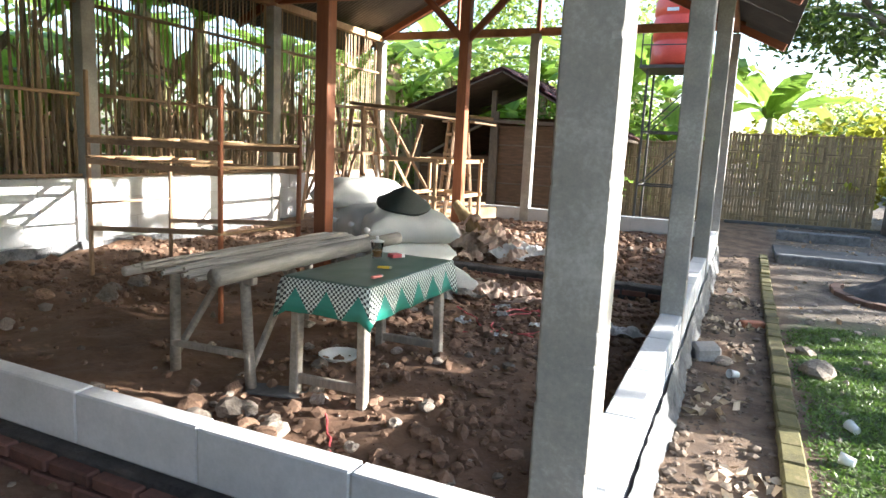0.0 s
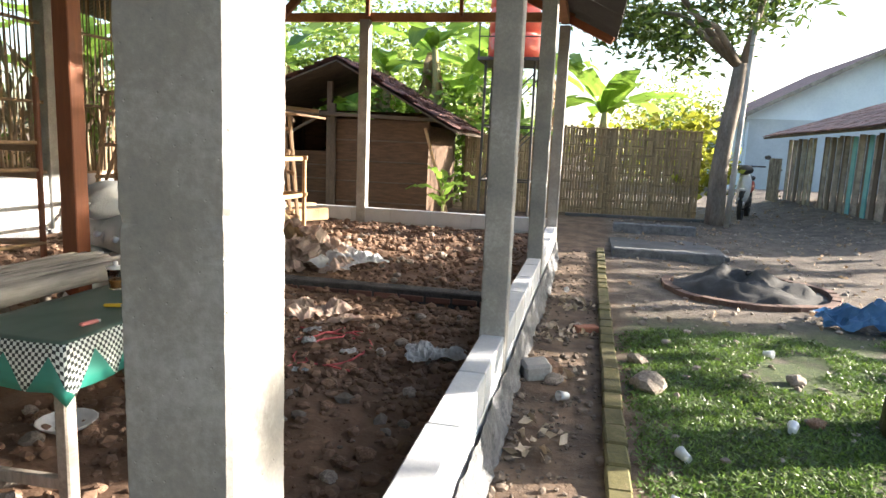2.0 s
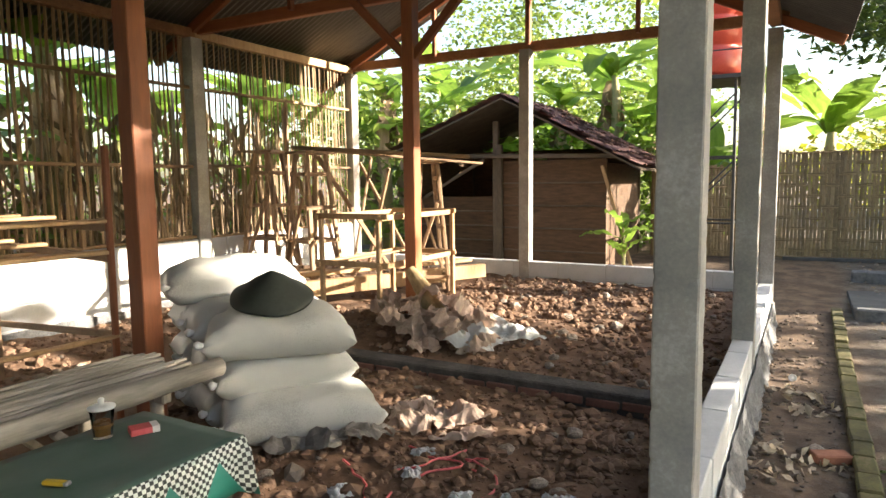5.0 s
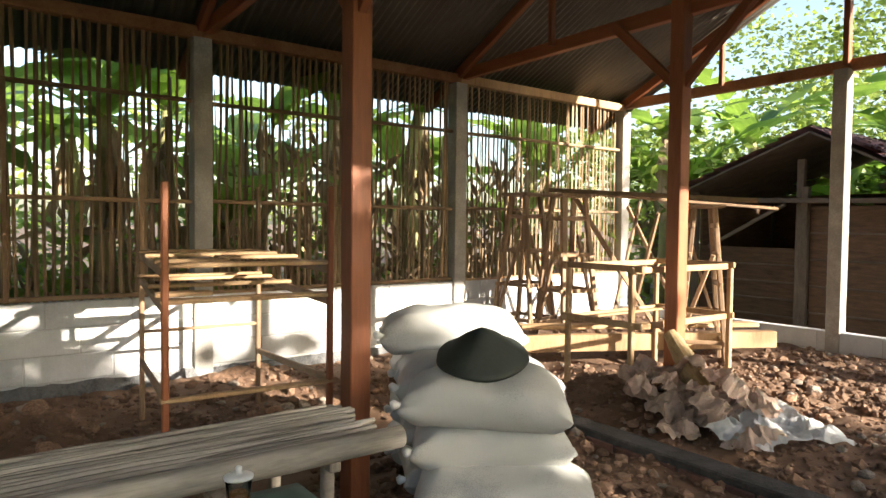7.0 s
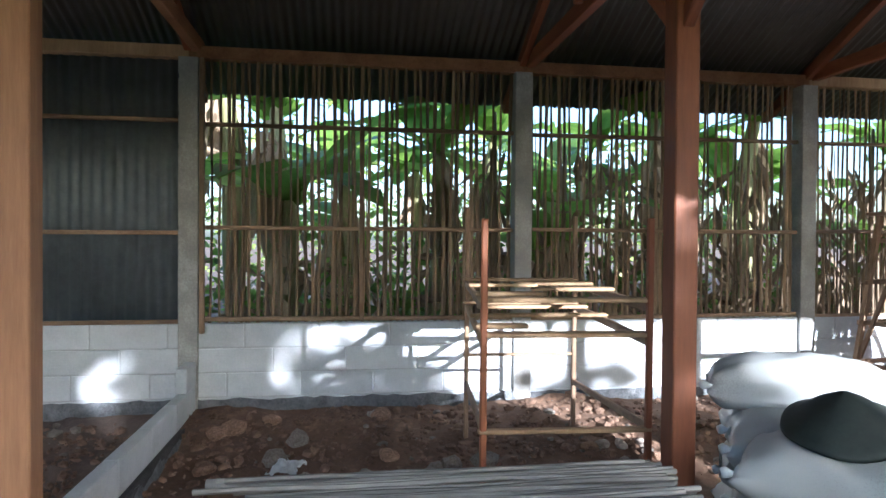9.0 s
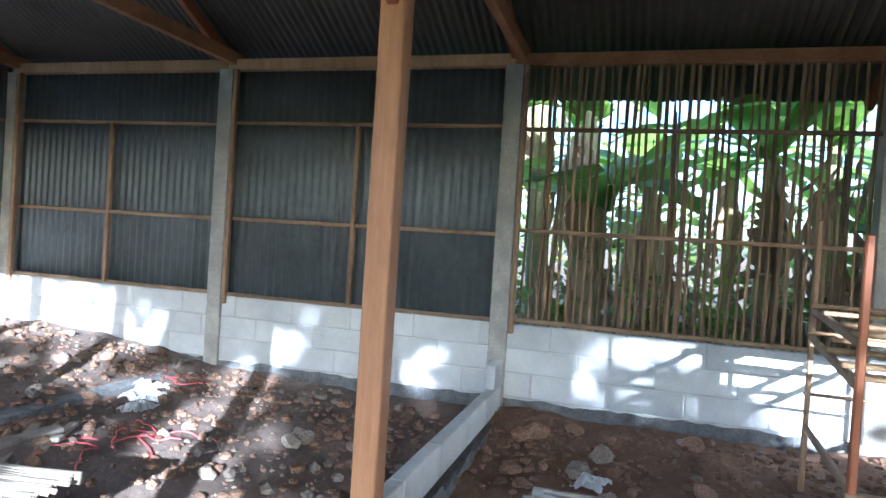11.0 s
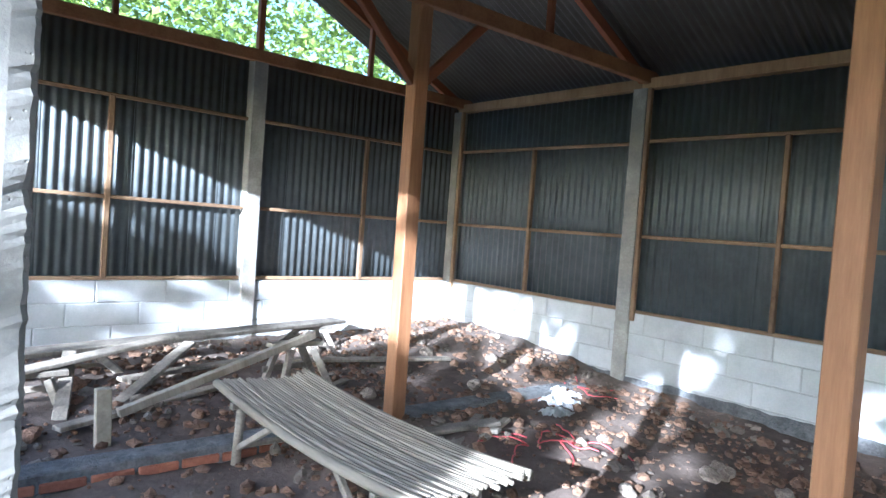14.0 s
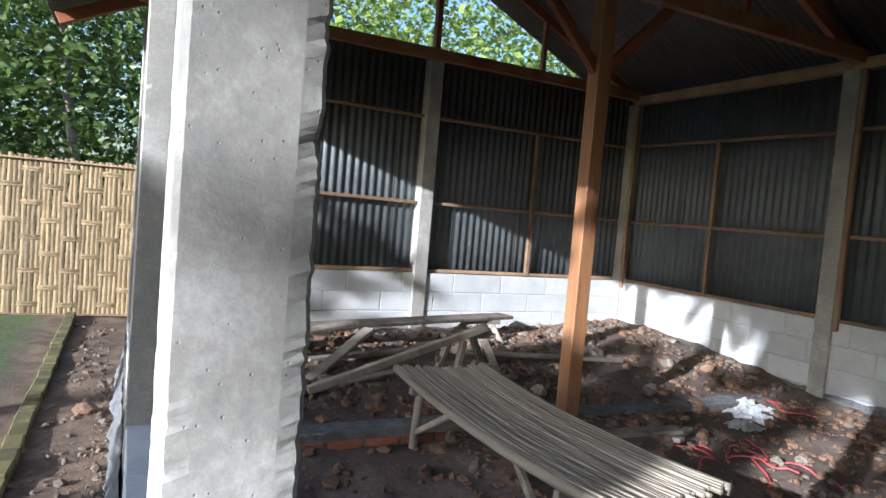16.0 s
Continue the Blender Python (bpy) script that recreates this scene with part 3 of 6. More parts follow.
M_STEEL = mat("dark_painted_steel", (0.03, 0.03, 0.03), (0.09, 0.085, 0.08), 4.0, rough=0.6, bump=0.1, fine=40)
M_TARP = mat("blue_tarp", (0.08, 0.22, 0.42), (0.18, 0.38, 0.62), 3.0, rough=0.5, bump=0.2, fine=25)
M_SAND = mat("dark_sand", (0.025, 0.024, 0.023), (0.075, 0.072, 0.069), 3.0, rough=0.98, bump=0.7, fine=60, depth=0.015)
M_SLAB = mat("grey_cement_slab", (0.05, 0.05, 0.05), (0.14, 0.14, 0.14), 2.0, rough=0.9, bump=0.3, fine=40)
M_PAPER = mat("brown_cement_paper", (0.44, 0.32, 0.26), (0.70, 0.58, 0.50), 4.0, rough=0.85, bump=0.3, fine=30, vary=0.2)
M_PLASTIC = mat("white_plastic", (0.66, 0.68, 0.70), (0.86, 0.88, 0.90), 4.0, rough=0.35, bump=0.1, fine=30, vary=0.1, through_light=0.2)
M_STRING = mat("red_plastic_string", (0.48, 0.05, 0.06), (0.68, 0.14, 0.15), 6.0, rough=0.5, bump=0.1, fine=40)
M_HOUSE = mat("pale_blue_plaster", (0.52, 0.60, 0.66), (0.68, 0.75, 0.80), 0.8, rough=0.9, bump=0.1, fine=12)
M_HOUSE_GREY = mat("bare_grey_plaster", (0.36, 0.40, 0.43), (0.48, 0.52, 0.55), 0.8, rough=0.9, bump=0.1, fine=12)
M_TYRE = mat("black_rubber", (0.012, 0.012, 0.012), (0.035, 0.035, 0.035), 5.0, rough=0.8, bump=0.1, fine=30)
M_CHROME = mat("grey_metal", (0.35, 0.35, 0.36), (0.55, 0.55, 0.56), 3.0, rough=0.35, bump=0.0, fine=30, metal=0.8)
M_TEAL = mat("faded_teal_paint", (0.06, 0.26, 0.28), (0.16, 0.42, 0.43), 3.0, rough=0.7, bump=0.2, fine=30)
M_BAMBOO_PALE = mat("pale_weathered_bamboo", (0.20, 0.17, 0.13), (0.42, 0.375, 0.31), 6.0, (1, 0.15, 1), 0.7, 0.3, 40, vary=0.2)
M_SPROUT = mat("bright_sprout", (0.14, 0.30, 0.03), (0.26, 0.45, 0.06), 3.0, rough=0.5, bump=0.1, fine=20, through_light=0.4)
M_WOOD_CHIP = mat("pale_chips", (0.35, 0.26, 0.17), (0.62, 0.52, 0.40), 5.0, rough=0.85, bump=0.2, fine=30)
M_GRASS = leaf_mat("grass_blades", (0.05, 0.105, 0.02), (0.16, 0.25, 0.05), 0.35)


def ico_points(sub):
    bm = bmesh.new()
    bmesh.ops.create_icosphere(bm, subdivisions=sub, radius=1.0)
    v = np.array([x.co[:] for x in bm.verts])
    bm.verts.ensure_lookup_table()
    f = np.array([[q.index for q in x.verts] for x in bm.faces])
    bm.free()
    return v, f


def mesh_from_arrays(name, v, f, material, smooth=False):
    me = bpy.data.meshes.new(name)
    me.from_pydata(v.tolist(), [], f.tolist())
    me.update()
    me.materials.append(material)
    if smooth:
        me.polygons.foreach_set("use_smooth", [True] * len(me.polygons))
    return new(name, me)


rng = np.random.default_rng(7)


def leaf_cloud(name, centres, material, size, parent=None, narrow=0.45, droop=0.3):
    """Many small pointed leaves, each a folded pair of triangles, at the given points."""
    n = len(centres)
    c = np.asarray(centres)
    d = rng.normal(size=(n, 3))
    d[:, 2] = d[:, 2] * 0.5 - droop
    d /= np.linalg.norm(d, axis=1)[:, None]
    u = np.cross(d, rng.normal(size=(n, 3)))
    u /= np.linalg.norm(u, axis=1)[:, None]
    w = np.cross(d, u)
    s = size * rng.uniform(0.6, 1.35, n)[:, None]
    tip = c + d * s
    base = c - d * s * 0.2
    mid = c + d * s * 0.32 + w * s * 0.08
    l, r = mid + u * s * narrow, mid - u * s * narrow
    v = np.stack([base, l, tip, r], 1).reshape(-1, 3)
    i = np.arange(n)[:, None] * 4
    f = np.concatenate([np.hstack([i, i + 1, i + 2]), np.hstack([i, i + 2, i + 3])])
    ob = mesh_from_arrays(name, v, f, material)
    if parent:
        ob.parent = parent
    return ob


def clump_points(cx, cy, cz, rx, ry, rz, clumps, each, spread):
    """Points in uneven clumps within an ellipsoid."""
    k = rng.normal(size=(clumps, 3))
    k /= np.linalg.norm(k, axis=1)[:, None]
    k *= rng.uniform(0.35, 1.0, clumps)[:, None] ** 0.6
    k = k * (rx, ry, rz) + (cx, cy, cz)
    p = np.repeat(k, each, 0) + rng.normal(size=(clumps * each, 3)) * spread * rng.uniform(0.6, 1.3, clumps).repeat(each)[:, None]
    return p


# ---- trees ----
def tree(label, base, height, fork, crown, leaf, clumps, each, spread, size, trunk_r=0.14, lean=(0, 0), bark=None, leaf_m=None, narrow=0.32):
    t = tagged(holder("tree", base), label, "tree")
    bm = bmesh.new()
    lx, ly = lean
    pts = [(lx * k * k + 0.05 * math.sin(k * 5 + base[0]), ly * k * k + 0.05 * math.cos(k * 4), fork * k - 0.1) for k in (0, 0.15, 0.35, 0.6, 0.8, 1.0)]
    tube(bm, pts, [trunk_r * q for q in (1.35, 1.08, 1.0, 0.92, 0.88, 0.85)], 12)
    part("trunk", bm, bark or M_BARK, t, smooth=True)
    top = Vector(pts[-1])
    cx, cy, cz, rx, ry, rz = crown
    for k in range(6):
        a = k * math.tau / 6 + base[1]
        end = Vector((cx + rx * 0.75 * math.cos(a), cy + ry * 0.75 * math.sin(a), cz + rz * 0.5 * math.sin(k * 2.3)))
        midp = top.lerp(end, 0.5) + Vector((0, 0, 0.12 * (end - top).length))
        lb = bmesh.new()
        tube(lb, [top - Vector((0, 0, 0.1)), midp, end], [trunk_r * 0.55, trunk_r * 0.33, trunk_r * 0.1], 7)
        part("limb", lb, bark or M_BARK, t, smooth=True)
    pts = clump_points(cx, cy, cz, rx, ry, rz, clumps, each, spread)
    leaf_cloud("crown", pts, leaf_m or leaf, size, t, narrow)
    return t


tree("forked tree with dark narrow leaves behind the woven fence", (2.78, 15.0, 0.1), 7, 3.3, (-0.7, 0.6, 4.6, 2.3, 2.0, 1.2), M_LEAF_SHADED, 130, 34, 0.26, 0.2, 0.17, (0.12, 0.0), narrow=0.2)
t2 = tree("mossy thick-stemmed tree with hanging dry bark beside the lawn", (2.03, 4.85, -0.03), 6, 4.6, (0.3, 0.3, 5.4, 1.6, 1.6, 0.9), M_LEAF, 60, 30, 0.25, 0.2, 0.19, (0.12, 0.0), M_MOSS_BARK)
for k in range(9):
    a = -2.6 + k * 0.4
    bm = bmesh.new()
    z = 1.1 + 0.16 * k % 0.9
    p = [Vector((0.2 * math.cos(a), 0.2 * math.sin(a), z + 0.5)), Vector((0.28 * math.cos(a), 0.28 * math.sin(a), z + 0.25)), Vector((0.27 * math.cos(a + 0.2), 0.27 * math.sin(a + 0.2), z))]
    tan = Vector((-math.sin(a), math.cos(a), 0))
    vs = [(bm.verts.new(q - tan * w), bm.verts.new(q + tan * w)) for q, w in zip(p, (0.05, 0.08, 0.02))]
    for q, r in zip(vs, vs[1:]):
        bm.faces.new((q[0], q[1], r[1], r[0]))
    bmesh.ops.solidify(bm, geom=bm.faces[:], thickness=0.01)
    part("dry_bark_strip", bm, M_DEAD, t2, "curling strip of dry brown bark")

# trees on the sunrise side whose crowns break the sunlight into patches
for k, (x, y, zc, r, dense) in enumerate(((9.0, 0.7, 4.3, 0.9, 0.5), (9.6, 8.1, 5.4, 1.8, 2.8), (8.6, 10.0, 3.5, 2.0, 1.5), (10.2, 13.4, 3.9, 2.2, 0.4), (9.4, 5.3, 6.75, 1.75, 2.2), (9.0, 3.7, 3.9, 1.15, 1.8))):
    tree("leafy garden tree standing on the sunrise side", (x, y, 0.0), 7, zc - 1.2, (0, 0, zc, r, r * 1.15, r * 0.8), M_LEAF, int(DAPPLE * dense), 26, 0.22, 0.30, 0.13, (0.1 * (k % 3), 0.1), narrow=0.4)


# ---- banana plants ----
def banana_leaf(length, width, arch, torn, rnd):
    bm = bmesh.new()
    n = 11
    prev = None
    for i in range(n + 1):
        u = i / n
        a = arch * u
        x = length * (math.sin(a) / max(arch, 1e-3))
        z = length * ((1 - math.cos(a)) / max(arch, 1e-3)) * -1
        w = width * 0.5 * math.sin(math.pi * min(1, u * 0.93 + 0.07)) ** 0.6 * (1 if u < 0.98 else 0.3)
        el, er = 0.03 * rnd.uniform(-1, 1), 0.03 * rnd.uniform(-1, 1)
        row = (bm.verts.new((x + el, -w, z + 0.12 * w + el)), bm.verts.new((x, 0, z)), bm.verts.new((x + er, w, z + 0.12 * w + er)))
        if prev:
            for q in (0, 1):
                tear = rnd.random() < torn
                if not tear:
                    bm.faces.new((prev[q], prev[q + 1], row[q + 1], row[q]))
                elif q == 0:
                    bm.faces.new((prev[0], prev[1], row[1]))
                else:
                    bm.faces.new((prev[1], row[2], row[1]))
        prev = row
    return bm


def banana_plant(seed, height, leaves, dead):
    r = random.Random(seed)
    t = tagged(holder("banana_plant"), "tall banana plant with broad arching torn green leaves", "banana plant", "banana grove")
    bm = bmesh.new()
    tube(bm, [(0, 0, -0.1), (0.03, 0, height * 0.4), (0.0, 0.04, height * 0.8), (0.02, 0, height)], [0.13, 0.11, 0.085, 0.05], 9)
    part("stem", bm, M_STEM, t, smooth=True)
    for k in range(leaves):
        a = k * 137.5 + r.uniform(-15, 15)
        L, W = r.uniform(1.3, 2.1), r.uniform(0.42, 0.62)
        ob = part("leaf", banana_leaf(L, W, r.uniform(0.7, 1.7), 0.18, r), M_BANANA, t, smooth=True)
        lift = r.uniform(25, 75)
        ob.matrix_basis = pose(0, 0, height - r.uniform(0, 0.25), 0, 0, a) @ pose(0.04, 0, 0, r.uniform(-15, 15), -lift, 0)
    for k in range(dead):
        ob = part("dry_leaf", banana_leaf(r.uniform(0.9, 1.5), r.uniform(0.2, 0.36), 0.5, 0.3, r), M_DEAD, t, "brown dry hanging leaf", True)
        ob.matrix_basis = pose(0, 0, height - r.uniform(0.2, 0.7), 0, 0, r.uniform(0, 360)) @ pose(0.09, 0, 0, r.uniform(-20, 20), r.uniform(65, 84), 0)
    return t


MODELS = [banana_plant(11, 2.3, 8, 6), banana_plant(23, 2.9, 9, 5), banana_plant(37, 1.7, 7, 3), banana_plant(51, 3.3, 8, 7)]
spots = [(0.6, 16.9, 40, 1.12)]
r_ = random.Random(5)
for x, y in [(-7.3, 2.4), (-7.6, 3.9), (-7.9, 5.3), (-7.4, 6.9), (-7.8, 8.4), (-7.5, 9.9), (-8.9, 2.0), (-9.3, 3.4), (-9.0, 4.9), (-9.6, 6.3), (-9.1, 7.8), (-9.5, 9.4), (-8.6, 11.4),
             (-10.9, 2.8), (-11.2, 4.6), (-10.7, 6.2), (-11.4, 8.0), (-10.8, 9.9), (-7.6, 13.2), (-8.8, 14.6), (-7.4, 16.4), (-6.2, 17.2), (-5.0, 17.0), (-4.0, 17.8), (-2.9, 17.2),
             (-1.9, 16.6), (-0.9, 17.4), (-5.6, 19.4), (-3.4, 19.6), (-1.6, 19.8), (-7.0, 19.2), (-8.7, 17.5), (-9.8, 12.6), (-4.4, 21.5), (-2.4, 22.0), (-6.6, 22.0), (-7.2, 2.3), (-5.8, 16.1), (-3.3, 16.3), (-7.3, 14.4)]:
    spots.append((x + r_.uniform(-0.3, 0.3), y + r_.uniform(-0.3, 0.3), r_.uniform(0, 360), r_.uniform(0.9, 1.25)))
for i, (x, y, a, s) in enumerate(spots):
    m = pose(x, y, ground_z(x, y), r_.uniform(-4, 4), r_.uniform(-4, 4), a) @ Matrix.Scale(s, 4)
    k = 0 if i == 0 else i % 4
    if i in (1, 2, 3, 4):
        MODELS[i - 1].matrix_basis = pose(x, y, ground_z(x, y), 0, 0, a)
    else:
        copy_thing(MODELS[k], m)

# undergrowth, shrubs and woods that nobody could count
def stuff(name, pts, material, size, label, category, narrow=0.4, droop=0.2):
    return tagged(leaf_cloud(name, pts, material, size, None, narrow, droop), label, category, kind="stuff")


def belt(n, x0, x1, y0, y1, z0, z1, spread, each=22):
    c = np.stack([rng.uniform(x0, x1, n), rng.uniform(y0, y1, n), rng.uniform(z0, z1, n)], 1)
    return (np.repeat(c, each, 0) + rng.normal(size=(n * each, 3)) * spread)


stuff("undergrowth", np.concatenate([belt(120, -12, -7.2, 1.2, 12, 0.1, 1.2, 0.26, 36), belt(200, -9, -2, 15.8, 20, 0.2, 2.8, 0.3, 40)]), M_LEAF, 0.16, "dense green undergrowth behind the slatted wall", "undergrowth")
stuff("dry_undergrowth", np.concatenate([belt(70, -9, -6.9, 1.2, 11, 0.1, 1.2, 0.25)]), M_DEAD, 0.3, "dry brown leaf litter and hanging leaves", "undergrowth", 0.15, 0.9)
stuff("yellow_shrub", np.concatenate([belt(46, 1.3, 3.2, 15.9, 17.2, 1.0, 2.3, 0.2), belt(26, -0.3, 2.6, 17.8, 19.5, 1.0, 2.2, 0.25)]), M_LEAF_YELLOW, 0.17, "sunlit yellow-green shrub behind the woven fence", "shrub", 0.4)
stuff("woods", np.concatenate([belt(50, -26, -18, -2, 22, 0.2, 3.0, 0.6, 60), belt(210, -20, -3.0, 23, 32, 0.2, 6.0, 0.7, 80), belt(110, 2, 7, 33, 42, 0.5, 4.5, 0.7, 80), belt(80, -13, -2.5, 18, 26, 2.6, 8.5, 0.5, 130)]), M_LEAF_LIT, 0.15, "far green woods beyond the grove", "woods")
stuff("woods", np.concatenate([belt(560, -16, -0.5, -22, -8.5, 0.1, 9.5, 0.6, 100)]), M_LEAF_LIT, 0.16, "green woods behind the gable and the woven fence", "woods")
stuff("woods", belt(300, 16, 26, -20, 30, 0.2, 2.6, 0.8), M_LEAF_LIT, 0.6, "low hedge of trees on the sunrise side", "woods")
stuff("woods", np.concatenate([belt(330, -0.5, 9, -20, -8.5, 0.1, 8, 0.6, 110), belt(110, -0.5, 4, -11, -7.2, 0.4, 5, 0.4, 90)]), M_LEAF_SHADED, 0.12, "woods in shade-darkened green behind the golden woven fence", "woods")
stuff("grove_leaves", np.concatenate([belt(70, -17, -12, 0, 13, 1.0, 4.4, 0.35, 30), belt(60, -8.8, -7.0, 11, 17, 0.6, 3.6, 0.28, 34)]), M_LEAF_LIT, 0.2, "leaves in a sunlit-bright green deep in the banana grove", "foliage", 0.3)
bm = bmesh.new()
r_ = random.Random(77)
for k in range(120):
    y = r_.uniform(4.4, 9.9) if k < 100 else r_.uniform(1.9, 4.4)
    x = WEST - r_.uniform(0.45, 2.2)
    hgt = r_.uniform(1.3, 3.0)
    rad = r_.choice((0.010, 0.014, 0.02, 0.035))
    dx, dy = r_.uniform(-0.12, 0.12), r_.uniform(-0.14, 0.14)
    tube(bm, [(x, y, -0.05), (x + dx * 0.4, y + dy * 0.6, hgt * 0.5), (x + dx, y + dy, hgt)], [rad, rad * 0.9, rad * 0.5], 6)
tagged(part("dry_stems", bm, M_DEAD, None, smooth=True), "crowd of dry brown stems behind the slatted wall", "stems", kind="stuff")
c_ = np.stack([rng.uniform(-7.9, -6.3, 380), rng.uniform(4.5, 9.8, 380), rng.uniform(0.5, 2.6, 380)], 1)
stuff("hanging_dry_leaves", c_, M_DEAD, 0.34, "withered brown banana leaves hanging in the grove", "dry leaves", 0.12, 2.2)
pale = holder("pale_trunk", (0.6, -8.2, 0))
tagged(pale, "slender pale leaning tree trunk behind the fence", "tree")
bm = bmesh.new()
tube(bm, [(0, 0, 0), (-0.1, 0, 2.0), (0.12, 0, 3.6), (0.35, 0.1, 5.5)], [0.08, 0.07, 0.06, 0.03], 8)
part("trunk", bm, M_WOOD_GREY, pale, smooth=True)

# ---- woven bamboo fences ----
def woven_fence(label, a, b, high, z0, col=0.21, rise=0.2):
    """Bundles of four upright strips; pairs of cross strips float over every second bundle."""
    f = tagged(holder("woven_fence"), label, "fence")
    a, b = Vector((*a, z0)), Vector((*b, z0))
    d = b - a
    L = d.length
    m = Matrix.Translation(a) @ Matrix.Rotation(math.atan2(d.y, d.x), 4, "Z")
    nx, rows = int(L / col), int(high / rise)
    kinds = []
    for k in range(8):
        bm = bmesh.new()
        w = col * random.uniform(0.21, 0.245)
        top = high + random.uniform(-0.02, 0.03)
        prev = None
        for i in range(9):
            u = i / 8
            off = 0.004 * math.sin(i * 1.9 + k)
            row = [bm.verts.new((off - w / 2, 0.001, u * top)), bm.verts.new((off, -0.004, u * top)), bm.verts.new((off + w / 2, 0.001, u * top)), bm.verts.new((off, 0.003, u * top))]
            if prev:
                for q in range(4):
                    bm.faces.new((prev[q], prev[(q + 1) % 4], row[(q + 1) % 4], row[q]))
            prev = row
        bm.faces.new(prev)
        kinds.append(part("upright_strip", bm, M_WEAVE, f))
    for i in range(nx * 4):
        mm = m @ pose((i + 0.5) * col / 4, random.uniform(-0.002, 0.002), 0, 0, random.uniform(-0.25, 0.25), 0)
        if i < 8:
            kinds[i].matrix_basis = mm
        else:
            twin(kinds[random.randrange(8)], mm, f)
    for j in range(1, rows + 1):
        for q in (-1, 1):
            bm = bmesh.new()
            prev = None
            for i in range(nx * 4 + 1):
                front = ((i // 4) + j) % 2 == 0
                o = -0.011 if front else 0.008
                if i % 4 == 0:
                    o = 0.0
                z = j * rise - rise * 0.3 + q * 0.016 + 0.008 * math.sin(i * 0.3 + j * 1.7)
                row = [bm.verts.new((i * col / 4, o, z - 0.013)), bm.verts.new((i * col / 4, o - 0.003, z)), bm.verts.new((i * col / 4, o, z + 0.013)), bm.verts.new((i * col / 4, o + 0.002, z))]
                if prev:
                    for k in range(4):
                        bm.faces.new((prev[k], row[k], row[(k + 1) % 4], prev[(k + 1) % 4]))
                prev = row
            ob = part("cross_strip", bm, M_WEAVE, f)
            ob.matrix_basis = m
    for z in (0.02, high - 0.03):
        ob = timber("edge_batten", (0, -0.022, z), (nx * col, -0.022, z), 0.03, 0.022, M_BAMBOO, f)
        ob.matrix_basis = m @ ob.matrix_basis
    for i in range(int(L / 1.1) + 1):
        ob = timber("fence_post", (0, 0, 0), (0, 0, high + 0.06), 0.05, 0.05, M_BAMBOO, f)
        ob.matrix_basis = m @ pose(i * 1.1, 0.045, -0.1)
    return f


woven_fence("tall fence of dry woven bamboo strips beside the yard", (-0.35, 15.35), (2.72, 15.72), 1.86, 0.17, 0.24, 0.19)
woven_fence("tall fence of golden woven bamboo strips across the path", (3.2, -6.5), (-0.6, -6.25), 1.88, 0.0, 0.21, 0.2)
woven_fence("dry woven bamboo fence behind the water tank", (-2.4, 15.0), (-0.35, 15.35), 1.7, 0.1)
pole = part("utility_pole", tube(bmesh.new(), [(2.93, 14.70, 0.0), (2.99, 14.72, 1.8), (3.09, 14.78, 4.2)], [0.055, 0.05, 0.045], 10), M_CONC, smooth=True)
tagged(pole, "slender pale grey pole leaning by the forked tree", "pole")
rail = timber("pipe", (-0.2, 14.9, 0.2), (3.0, 15.2, 0.2), 0.06, 0.06, M_SLAB, None)
tagged(rail, "grey pipe lying along the foot of the fence", "pipe")

# ---- hut with clay-tile roof ----
hut = tagged(holder("hut"), "small brown hut of woven panels under old clay tiles", "hut")
RX, RZ, HY0, HY1 = -4.37, 3.0, 12.45, 15.6
for s, xe, ze in ((-1, -6.55, 2.16), (1, -2.08, 1.78)):
    run = Vector((xe - RX, 0, ze - RZ))
    slope = run.length
    dirn = run.normalized()
    lay = bmesh.new()
    beam(lay, Vector((RX, (HY0 + HY1) / 2, RZ - 0.06)), Vector((xe, (HY0 + HY1) / 2, ze - 0.06)), HY1 - HY0, 0.03)
    part("roof_boarding", lay, M_DARKWOOD, hut)
    rows_, cols_ = 11, 15
    first = None
    nrm = Vector((-dirn.z, 0, dirn.x)) if s > 0 else Vector((dirn.z, 0, -dirn.x))
    if nrm.z < 0:
        nrm = -nrm
    for j in range(rows_):
        for i in range(cols_):
            c = Vector((RX, HY0 + (i + 0.5) * (HY1 - HY0) / cols_, RZ)) + dirn * ((j + 0.5) * slope / rows_) + nrm * (0.015 + random.uniform(0, 0.02))
            m = Matrix((dirn, Vector((0, 1, 0)), dirn.cross(Vector((0, 1, 0))))).transposed().to_4x4()
            m.translation = c
            m = m @ pose(0, 0, 0, random.uniform(-3, 3), random.uniform(2, 7) * (1 if s > 0 else -1) * (-1), random.uniform(-4, 4))
            if first is None:
                bm = bmesh.new()
                vs = []
                for q in range(5):
                    yy = -0.115 + q * 0.0575
                    zz = 0.018 * math.cos((q - 2) * 1.3)
                    vs.append((bm.verts.new((-0.14, yy, zz)), bm.verts.new((0.14, yy, zz))))
                for q, w_ in zip(vs, vs[1:]):
                    bm.faces.new((q[0], q[1], w_[1], w_[0]))
                bmesh.ops.solidify(bm, geom=bm.faces[:], thickness=0.012)
                first = part("roof_tile", bm, M_TILE, hut)
                first.matrix_basis = m
            else:
                twin(first, m, hut)
for x, y in ((-6.3, 12.8), (-4.55, 12.8), (-2.75, 12.9), (-6.3, 15.3), (-2.75, 15.3)):
    timber("post", (x, y, 0), (x, y, 1.9 if x > -3 else 2.2), 0.09, 0.09, M_DARKWOOD, hut)
